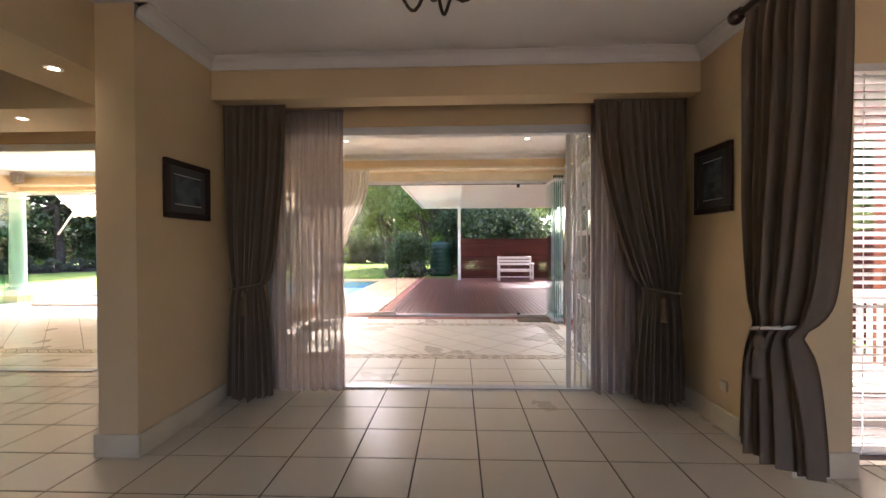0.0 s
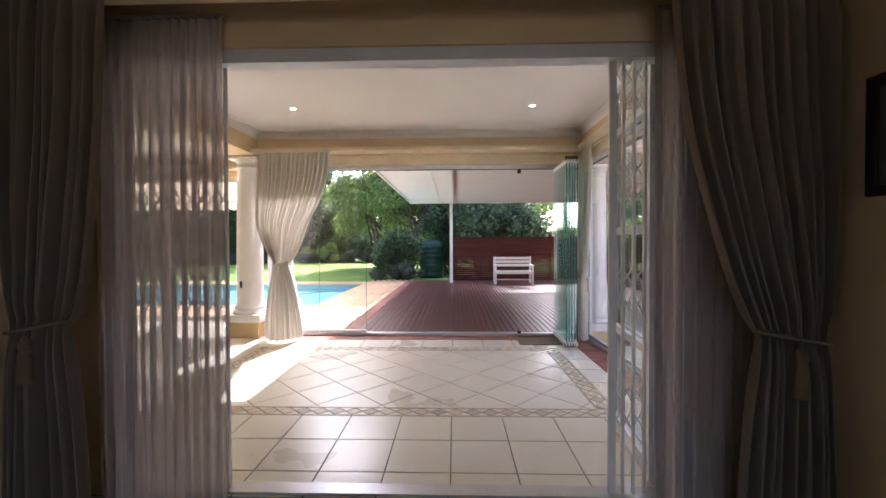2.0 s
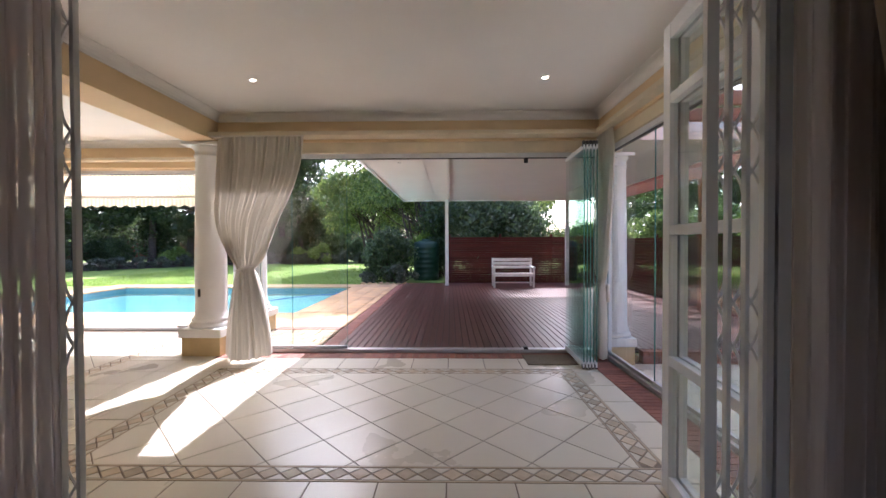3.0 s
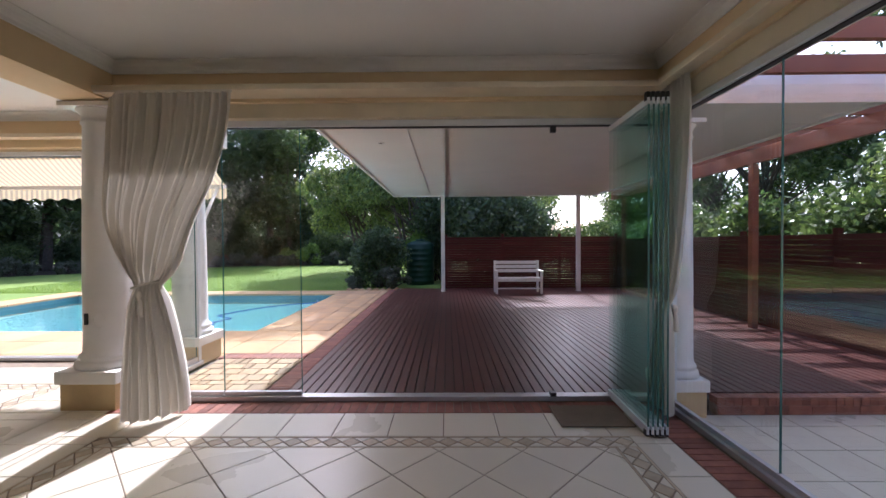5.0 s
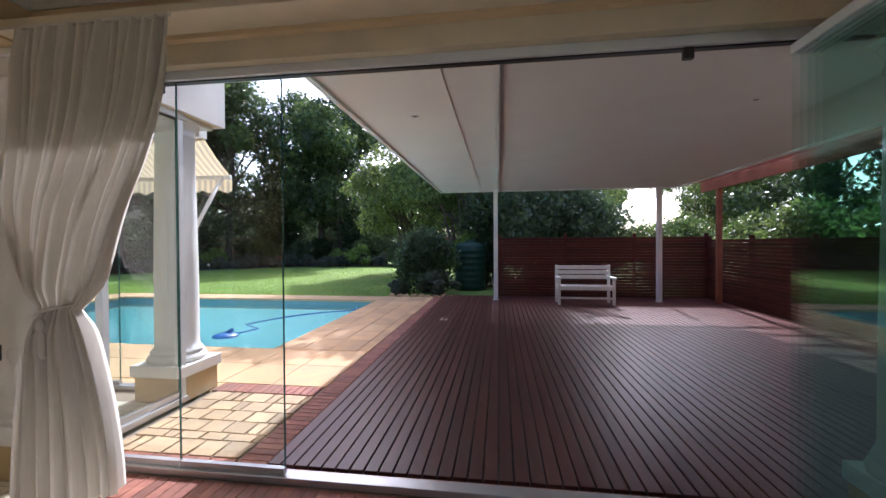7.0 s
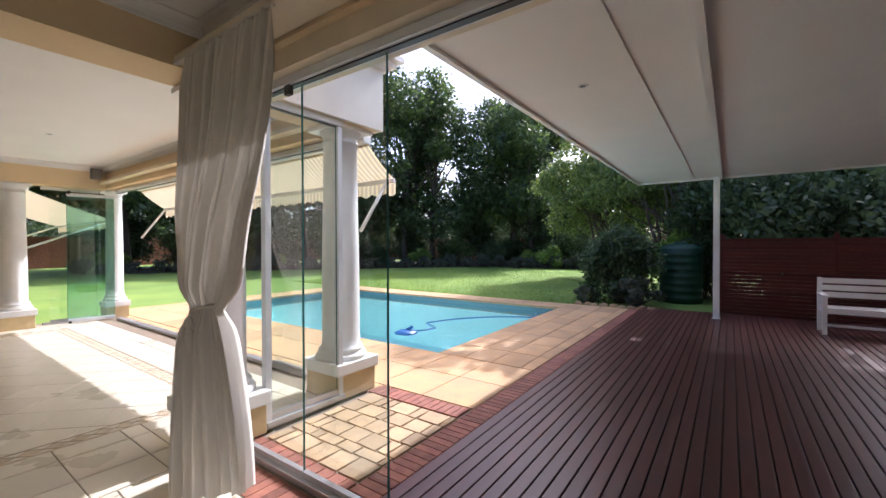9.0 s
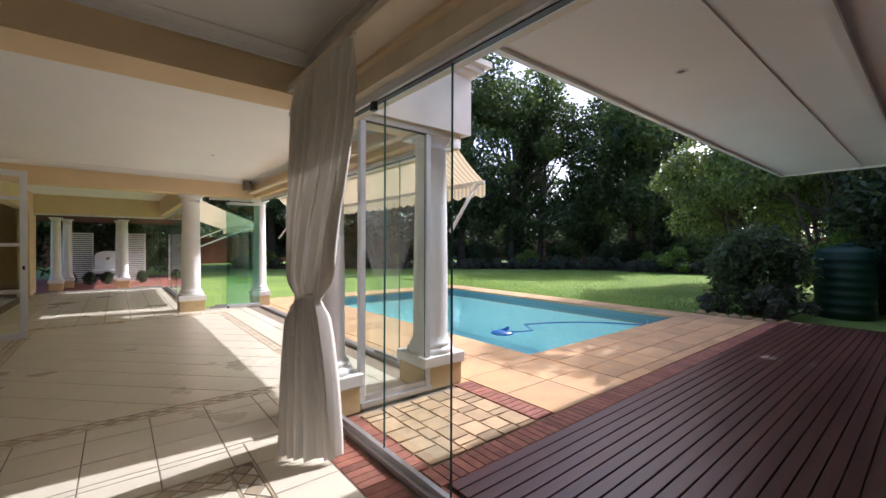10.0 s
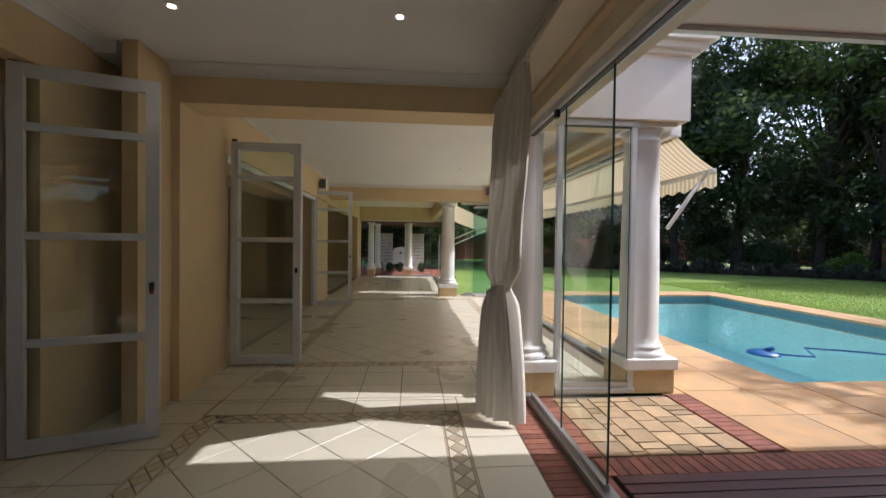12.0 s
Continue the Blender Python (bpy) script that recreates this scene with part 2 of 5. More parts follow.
def lathe(name, prof, material, parent=None, n=28, label="", at=(0, 0, 0)):
    vs, fs = [], []
    for r, z in prof:
        for k in range(n):
            a = 2 * math.pi * k / n
            vs.append((at[0] + r * math.cos(a), at[1] + r * math.sin(a), at[2] + z))
    for i in range(len(prof) - 1):
        for k in range(n):
            fs.append((i * n + k, i * n + (k + 1) % n, (i + 1) * n + (k + 1) % n, (i + 1) * n + k))
    fs.append(tuple(range(n))[::-1])
    fs.append(tuple((len(prof) - 1) * n + k for k in range(n)))
    ob = link(name, vs, fs, material, parent, label, True)
    return ob


def tube(name, pts, r, material, parent=None, label="", cyclic=False):
    cu = bpy.data.curves.new(name, 'CURVE')
    cu.dimensions = '3D'
    cu.bevel_depth, cu.bevel_resolution = r, 2
    sp = cu.splines.new('POLY')
    sp.points.add(len(pts) - 1)
    for p, q in zip(sp.points, pts):
        p.co = (*q, 1)
    sp.use_cyclic_u = cyclic
    cu.materials.append(material)
    tmp = bpy.data.objects.new(name, cu)
    me = bpy.data.meshes.new_from_object(tmp)
    bpy.data.objects.remove(tmp)
    ob = new(name, me)
    ob.parent = parent
    if label:
        ob["label"] = label
    return ob


def sheet(name, x0, x1, y, z0, z1, material, parent=None):
    """One sheet of glass in the plane y."""
    ob = link(name, [(x0, y, z0), (x1, y, z0), (x1, y, z1), (x0, y, z1)], [(0, 1, 2, 3)], material, parent)
    ob.visible_shadow = False
    return ob


def set_piece(ob, label, category="wall"):
    return tagged(ob, label, category, kind="structure")

# ---- structure ----
CEIL, HEAD = 3.03, 2.50
W = [
    # lounge alcove
    ("wall_alcove_west", -2.31, -2.05, 2.50, 3.90, 0, 2.90), ("wall_alcove_east", 1.94, 2.27, 2.40, 3.90, 0, 2.90),
    ("wall_alcove_beam", -2.05, 1.94, 3.30, 3.52, 2.57, 2.90),
    ("wall_alcove_header", -2.05, 1.94, 3.74, 3.86, 2.46, 3.10), ("wall_alcove_back_west", -2.05, -1.80, 3.74, 3.86, 0, 2.46),
    ("wall_alcove_back_east", 1.45, 1.94, 3.74, 3.86, 0, 2.46),
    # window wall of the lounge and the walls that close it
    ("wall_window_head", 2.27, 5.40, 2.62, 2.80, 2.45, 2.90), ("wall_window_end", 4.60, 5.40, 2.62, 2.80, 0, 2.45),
    # unseen south wall; the opening left in it is added for the fill lamp
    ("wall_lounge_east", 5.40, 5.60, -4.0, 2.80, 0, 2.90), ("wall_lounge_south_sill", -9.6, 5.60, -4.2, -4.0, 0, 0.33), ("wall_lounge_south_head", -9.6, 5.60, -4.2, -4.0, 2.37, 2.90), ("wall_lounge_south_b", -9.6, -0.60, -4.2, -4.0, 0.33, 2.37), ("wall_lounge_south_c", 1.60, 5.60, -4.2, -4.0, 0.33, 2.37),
    ("wall_lounge_west", -9.8, -9.6, -4.2, 4.30, 0, 2.90),
    # bulkhead of the room beside
    ("wall_bulkhead_a", -2.85, -2.31, 0.2, 3.75, 2.46, 2.90), ("wall_bulkhead_b", -9.6, -2.85, 3.12, 3.75, 2.46, 2.90),
    ("wall_veranda_header", -9.6, -2.31, 4.24, 4.36, 2.48, 3.10), ("wall_veranda_pier", -3.86, -2.31, 4.24, 4.36, 0, 2.48),
    ("wall_veranda_far", -9.6, -8.36, 4.0, 4.30, 0, 3.10), ("wall_gallery_head", -16.6, -9.6, 4.06, 4.30, 2.46, 3.10), ("wall_gallery_end_pier", -16.6, -15.6, 4.06, 4.30, 0, 2.46),
    ("wall_den_west", -16.8, -16.6, -0.2, 4.30, 0, 3.10), ("wall_den_south", -16.6, -9.8, -0.2, 0.0, 0, 3.10),
    # patio
    ("wall_patio_back_west", -2.78, -1.87, 3.861, 4.02, 0, 3.10), ("wall_patio_back_east", 1.45, 2.30, 3.86, 4.02, 0, 3.10),
    ("wall_patio_back_head", -1.869, 1.45, 3.865, 4.02, 2.62, 3.10),
    ("wall_patio_cross_beam", -3.16, -2.76, 4.02, 7.50, 2.70, CEIL), ("wall_patio_pier", -3.16, -2.76, 4.02, 4.43, 0, 2.70),
    ("wall_patio_front_header", -2.76, 2.35, 7.50, 7.86, HEAD + 0.19, 3.03), ("wall_patio_east_header", 2.02, 2.30, 4.02, 7.50, HEAD + 0.19, 3.03),
    # veranda
    ("wall_veranda_front_header", -9.95, -3.25, 8.80, 9.10, 2.62, CEIL), ("wall_veranda_return_header", -3.20, -2.72, 7.86, 9.16, 2.682, 3.03),
    ("wall_veranda_west_beam", -10.35, -9.95, 4.30, 9.10, 2.62, CEIL), ("wall_gallery_front_header", -16.4, -10.35, 7.35, 7.65, 2.45, CEIL),
    ("wall_gallery_end_header", -16.6, -16.3, 4.30, 7.65, 2.42, CEIL),
]
for name, *b in W:
    set_piece(box(name, *b, M_WALL), "smooth cream painted plaster wall or beam")
for name, b in (("ceiling_lounge", (-9.8, 5.6, -4.2, 3.549, 2.90, 3.02)), ("ceiling_recess", (-2.31, 2.27, 3.549, 3.738, 2.90, 3.02)), ("ceiling_patio", (-2.78, 2.3, 4.0, 7.6, CEIL, CEIL + 0.1)),
                ("ceiling_veranda", (-10.2, -2.78, 4.2, 9.1, CEIL, CEIL + 0.1)), ("ceiling_gallery", (-16.6, -10.2, 4.2, 7.65, CEIL - 0.05, CEIL + 0.1)), ("ceiling_den", (-16.6, -9.8, 0.0, 4.06, 2.9, 3.05)), ("ceiling_soffit", (-9.8, -2.31, 3.55, 4.2, 2.92, 3.05))):
    set_piece(box(name, *b, M_CEIL), "smooth white painted ceiling", "ceiling")
# roof slab closing the house above
set_piece(box("roof_slab", -16.8, 2.4, 3.6, 7.6, 3.14, 3.3, M_FASC), "pale plastered roof edge", "roof")
set_piece(box("roof_slab_veranda", -10.4, -2.7, 7.6, 9.1, 3.14, 3.3, M_FASC), "pale plastered roof edge", "roof")


def cove(name, a, b, z, inward):
    """A plaster cove in the angle of ceiling and wall, from a to b."""
    a, b, i = Vector((*a, 0)), Vector((*b, 0)), Vector((*inward, 0))
    prof = [(0.0, 0.0), (0.0, -0.09), (0.012, -0.09)] + [(0.012 + 0.075 * (1 - math.cos(t)), -0.085 + 0.075 * math.sin(t)) for t in (0.3, 0.7, 1.1, 1.5)] + [(0.1, -0.008), (0.1, 0.0)]
    vs = [tuple(p + i * u + Vector((0, 0, z + v))) for p in (a, b) for u, v in prof]
    n = len(prof)
    return set_piece(link(name, vs, [(k, (k + 1) % n, n + (k + 1) % n, n + k) for k in range(n)], M_CEIL, smooth=False), "white plaster cove cornice along the ceiling", "cornice")


for a, b, z, i in (((-2.76, 7.5), (2.02, 7.5), CEIL, (0, -1)), ((2.02, 4.02), (2.02, 7.5), CEIL, (-1, 0)), ((-2.76, 4.02), (-2.76, 7.5), CEIL, (1, 0)), ((-2.76, 4.02), (2.02, 4.02), CEIL, (0, 1)),
                   ((-3.16, 4.3), (-3.16, 8.8), CEIL, (-1, 0)), ((-9.95, 8.8), (-3.2, 8.8), CEIL, (0, -1)), ((-9.95, 4.3), (-9.95, 8.8), CEIL, (1, 0)), ((-9.95, 4.3), (-3.16, 4.3), CEIL, (0, 1)),
                   ((-2.05, 3.3), (1.94, 3.3), 2.90, (0, -1)), ((-2.05, 2.5), (-2.05, 3.3), 2.90, (1, 0)), ((1.94, 2.4), (1.94, 3.3), 2.90, (-1, 0))):
    cove("trim_cornice", a, b, z, i)
for b in ((-2.74, 2.33, 7.55, 7.84, HEAD + 0.061, HEAD + 0.19), (2.05, 2.28, 4.03, 7.55, HEAD + 0.061, HEAD + 0.19)):
    set_piece(box("trim_head_beam", *b, M_TRIM, bevel=0.004), "cream painted head beam above the glass", "beam")
# ledges over the openings that carry the curtain tracks
for b in ((-2.76, 2.02, 7.28, 7.50, 2.715, 2.765), (1.90, 2.02, 4.05, 7.28, 2.715, 2.765), (-9.95, -3.25, 8.68, 8.80, 2.715, 2.765)):
    set_piece(box("trim_pelmet_ledge", *b, M_TRIM, bevel=0.008), "cream painted pelmet ledge above the opening", "ledge")
# skirting
for b in ((-2.05, -2.03, 2.50, 3.735, 0.002, 0.15), (-2.33, -2.03, 2.478, 2.498, 0.002, 0.15), (1.915, 1.938, 2.38, 3.735, 0.002, 0.15), (1.915, 2.29, 2.376, 2.398, 0.002, 0.15), (-2.335, -2.312, 2.5, 3.9, 0.002, 0.15)):
    set_piece(box("baseboard", *b, M_SKIRT, bevel=0.006), "pale cream painted skirting board", "skirting")

# the outer cornice of the veranda corner and its fascia
set_piece(box("wall_parapet", -10.4, -2.68, 9.16, 9.20, 2.68, 3.42, M_FASC), "pale plaster fascia above the veranda", "fascia")
set_piece(box("wall_parapet_return", -2.72, -2.68, 7.87, 9.16, 2.68, 3.42, M_FASC), "pale plaster fascia above the veranda", "fascia")
bm = bmesh.new()
for k, (o, z0, z1) in enumerate(((0.05, 3.30, 3.34), (0.10, 3.34, 3.40), (0.16, 3.40, 3.46))):
    add_box(bm, -10.5, -2.68 + o, 9.0, 9.20 + o, z0, z1 - 0.001)
    add_box(bm, -2.9, -2.681 + o, 7.88, 9.0, z0, z1 - 0.001)
set_piece(part("trim_outer_cornice", bm, M_FASC), "stepped pale plaster cornice on the fascia", "cornice")

# ---- door and glass frames of the setting ----
bm = bmesh.new()
add_box(bm, -1.80, 1.45, 3.755, 3.857, 2.385, 2.459, 0.004)
add_box(bm, -1.80, -1.72, 3.755, 3.857, 0, 2.385, 0.004)
add_box(bm, 1.37, 1.45, 3.755, 3.857, 0, 2.385, 0.004)
d1 = set_piece(part("door_frame_1", bm, M_ALU), "white aluminium folding door frame, doors folded open", "door frame")
box("track", -1.72, 1.37, 3.76, 3.86, 0.001, 0.016, M_TRACK, d1, "silver floor track")
bm = bmesh.new()
add_box(bm, -8.36, -3.86, 4.25, 4.33, 2.40, 2.475, 0.004)
add_box(bm, -3.94, -3.862, 4.25, 4.33, 0, 2.40, 0.004)
add_box(bm, -8.358, -8.28, 4.25, 4.33, 0, 2.40, 0.004)
d2 = set_piece(part("door_frame_2", bm, M_ALU), "white aluminium folding door frame, doors folded open", "door frame")
box("track", -8.28, -3.94, 4.18, 4.28, 0.001, 0.014, M_TRACK, d2, "silver floor track")


def glass_front(name, a, b, joints, z0, z1, label, clear=M_GLASS, rail=0.035):
    """A frameless glass front from a to b: floor and head tracks, and panes between the joints (metres along)."""
    a, b = Vector((*a, 0)), Vector((*b, 0))
    L = (b - a).length
    t = new(name)
    t.matrix_basis = Matrix.Translation((a.x, a.y, 0)) @ Matrix.Rotation(math.atan2(b.y - a.y, b.x - a.x), 4, 'Z')
    tagged(t, label, "glass front", kind="structure")
    box("floor_track", 0, L, -0.05, 0.05, z0, z0 + 0.045, M_TRACK, t, "silver aluminium floor track", 0.005)
    box("head_track", 0, L, -0.045, 0.045, z1 - 0.055, z1, M_ALU, t, "white aluminium head track", 0.004)
    # darkness of the track gap put in as a black strip
    box("head_gap_strip", 0, L, -0.02, 0.02, z1 - 0.064, z1 - 0.0555, M_BLACK, t, "black strip painted for the dark gap under the head track")
    for u, v in joints:
        p = sheet("pane", u + 0.004, v - 0.004, 0.0, z0 + 0.045 + rail, z1 - 0.055, clear, t)
        box("bottom_rail", u + 0.004, v - 0.004, -0.018, 0.018, z0 + 0.046, z0 + 0.046 + rail, M_TRACK, p)
        box("glass_edge", v - 0.0038, v + 0.0005, -0.006, 0.006, z0 + 0.05 + rail, z1 - 0.055, M_EDGE, p)
    return t


f1 = glass_front("window_patio_front", (-2.74, 7.66), (2.02, 7.66), [(0.12, 0.85), (0.85, 1.57)], 0.0, HEAD + 0.06, "frameless glass front with panes slid open over a silver track")
for x in (0.75, 3.85):
    box("latch", x, x + 0.05, -0.06, -0.03, HEAD - 0.07, HEAD - 0.01, M_BLACK, f1, "small black latch block")
box("latch", 3.85, 3.9, -0.06, 0.0, 0.046, 0.08, M_BLACK, f1, "small black latch block")
f2 = glass_front("window_patio_side", (2.12, 4.02), (2.12, 7.55), [(0.05, 1.15), (1.15, 2.3), (2.3, 3.45)], 0.0, HEAD + 0.06, "closed frameless glass side wall of the patio")
box("jamb", 3.45, 3.53, -0.05, 0.05, 0, HEAD, M_ALU, f2, "white jamb")
f3 = glass_front("window_veranda_return", (-2.78, 7.92), (-2.78, 8.72), [(0.05, 0.74)], 0.02, 2.68, "fixed glass panel framed in white between two columns", rail=0.05)
box("jamb", 0.0, 0.05, -0.03, 0.03, 0.06, 2.62, M_ALU, f3)
box("jamb", 0.74, 0.79, -0.03, 0.03, 0.06, 2.62, M_ALU, f3)
glass_front("window_veranda_front", (-9.8, 8.95), (-3.2, 8.95), [(5.5, 6.1)], 0.0, 2.60, "frameless glass front folded open toward the pool")
glass_front("window_gallery_front", (-16.3, 7.55), (-10.5, 7.55), [(0.1, 1.5), (1.5, 2.9), (2.9, 4.3), (4.3, 5.7)], 0.0, 2.45, "closed frameless glass front of the gallery")
glass_front("window_gallery_return", (-10.2, 7.9), (-10.2, 8.75), [(0.1, 0.8)], 0.0, 2.6, "fixed glass panel between two columns")
f7 = glass_front("window_gallery_end", (-16.4, 4.3), (-16.4, 7.5), [(2.3, 3.1)], 0.0, 2.42, "glass end of the gallery standing open")


def column(x, y, h, z=0.0, rr=0.19, label="white round column with moulded base on an ochre plinth"):
    c = thing("column", x, y, z, label, "column", "columns of the veranda")
    s = rr * 1.42
    box("plinth", -s * 0.9, s * 0.9, -s * 0.9, s * 0.9, 0, 0.235, M_OCHRE, c, "ochre plaster plinth", 0.006)
    box("plinth_cap", -s, s, -s, s, 0.235, 0.345, M_WHITE, c, "white plinth cap", 0.012)
    r = rr
    lathe("shaft", [(r * 1.30, 0.345), (r * 1.34, 0.37), (r * 1.30, 0.40), (r * 1.16, 0.41), (r * 1.14, 0.425), (r * 1.2, 0.44), (r * 1.14, 0.46), (r * 1.03, 0.48), (r, 0.55),
                    (r * 0.99, 1.2), (r * 0.93, 1.9), (r * 0.88, h - 0.17), (r * 0.95, h - 0.165), (r * 0.95, h - 0.145), (r * 0.89, h - 0.14), (r * 0.9, h - 0.09), (r * 1.1, h - 0.05), (r * 1.12, h - 0.04)], M_WHITE, c)
    box("abacus", -r * 1.22, r * 1.22, -r * 1.22, r * 1.22, h - 0.04, h, M_WHITE, c, "", 0.004)
    return c


column(-2.96, 7.66, 2.69)
column(-3.0, 8.90, 2.68)
column(-10.22, 7.53, 2.615)
column(-10.22, 9.0, 2.615, rr=0.15)
column(2.35, 7.80, 2.72, z=-0.16, rr=0.14)
for x, y in ((-17.3, 4.7), (-18.3, 4.9), (-17.3, 6.4), (-18.2, 6.3)):
    column(x, y, 2.35, rr=0.13, label="slim white column standing on the far brick terrace")


# ---- folding glass doors ----
def french_leaf(x, y, rz, h=2.60, w=0.83, lock=False, mate=True):
    """An aluminium door leaf with four panes, hinged at the origin and reaching along +x, its folded mate behind."""
    d = thing("folding_door", x, y, 0.012, "white aluminium glazed door leaf with four panes, folded open", "door", "folding doors of the house", rz=rz)
    for k in range(2 if mate else 1):
        o = k * 0.055
        bm = bmesh.new()
        for u in ((0, 0.085), (w - 0.085, w)):
            add_box(bm, *u, o - 0.022, o + 0.022, 0, h, 0.003)
        for z0, z1 in ((0.0, 0.10), (0.72, 0.775), (1.44, 1.495), (2.16, 2.215), (h - 0.09, h)):
            add_box(bm, 0.0845, w - 0.0845, o - 0.02, o + 0.02, z0 + 0.001, z1 - 0.001, 0.003)
        fr = part("leaf_frame", bm, M_ALU, d)
        for z0, z1 in ((0.10, 0.72), (0.775, 1.44), (1.495, 2.16), (2.215, h - 0.09)):
            sheet("pane", 0.085, w - 0.085, o, z0, z1, M_GLASS, d)
    for s in (-0.034, 0.034):
        box("lock", w - 0.06, w - 0.03, s - 0.012, s + 0.012, 1.08, 1.14, M_BLACK, fr, "small black lock", 0.003)
    if lock:
        for s in (-0.03, 0.03):
            box("lock_tag", w - 0.058, w - 0.036, s - 0.01, s + 0.01, 1.055, 1.078, M_RED, fr, "red lock tab")
    box("hinge_carrier", 0.01, 0.06, -0.015, 0.025, h, h + 0.03, M_BLACK, d, "black top roller")
    return d


french_leaf(-1.79, 3.89, math.degrees(math.atan2(0.78, -0.285)), lock=True, mate=False)
french_leaf(1.36, 3.90, math.degrees(math.atan2(0.90, 0.10)), w=0.86)
french_leaf(-3.82, 4.42, 91.5, w=0.79)
french_leaf(-8.34, 4.28, 99, w=0.86, h=2.62, mate=False)

# glass panes stacked open
def glass_stack(x, y, rz, n, gap, w=0.76, h=2.46):
    s = thing("folded_glass_stack", x, y, 0.03, "stack of frameless greenish glass panes folded open together", "glass door", rz=rz)
    for k in range(n):
        o = k * gap
        p = sheet("pane", 0, w, o, 0.06, h - 0.05, M_GREEN, s)
        box("glass_edge", w, w + 0.004, o - 0.006, o + 0.006, 0.06, h - 0.05, M_EDGE, p)
        for z0, z1 in ((0.0, 0.06), (h - 0.05, h)):
            box("rail", 0, w, o - 0.010, o + 0.010, z0, z1, M_ALU, p, "white aluminium rail", 0.002)
        for z0, z1 in ((-0.015, 0.03), (h - 0.02, h + 0.045)):
            box("roller", w - 0.05, w - 0.005, o - 0.012, o + 0.012, z0, z1, M_BLACK, p, "black roller", 0.003)
    return s


glass_stack(1.80, 7.66, -91.5, 5, -0.035)
glass_stack(-9.95, 8.92, -100, 4, 0.05, w=0.7)


# ---- security gate ----
def trellis_gate(x, y, w, n, h=2.38):
    g = thing("security_gate", x, y, 0.016, "white steel trellis security gate slid open", "security gate", "security gates")
    for k in range(n + 1):
        u = w * k / n
        e = 0.02 if k in (0,) else 0.007
        box("bar", u - e, u + e, -0.012, 0.012, 0.0, h - 0.02, M_WHITE, g, "", 0.002)
    for zc in (0.48, 1.12, 1.71, 2.23):
        for k in range(n):
            u0, u1 = w * k / n, w * (k + 1) / n
            pts = []
            bm = bmesh.new()
            for s in (-1, 1):
                for c in (zc - 0.075, zc + 0.075):
                    seg = [(u0 + (u1 - u0) * (0.5 - 0.5 * s * math.cos(math.pi * q / 6)), 0.0, c - 0.07 + 0.14 * q / 6) for q in range(7)]
                    for a, b in zip(seg, seg[1:]):
                        bar(bm, (a[0], 0.014, a[2]), (b[0], 0.014, b[2]), 0.0055, 5)
            part("lattice", bm, M_WHITE, g)
    return g


trellis_gate(1.03, 3.80, 0.175, 3)
trellis_gate(-1.66, 3.80, 0.55, 9)


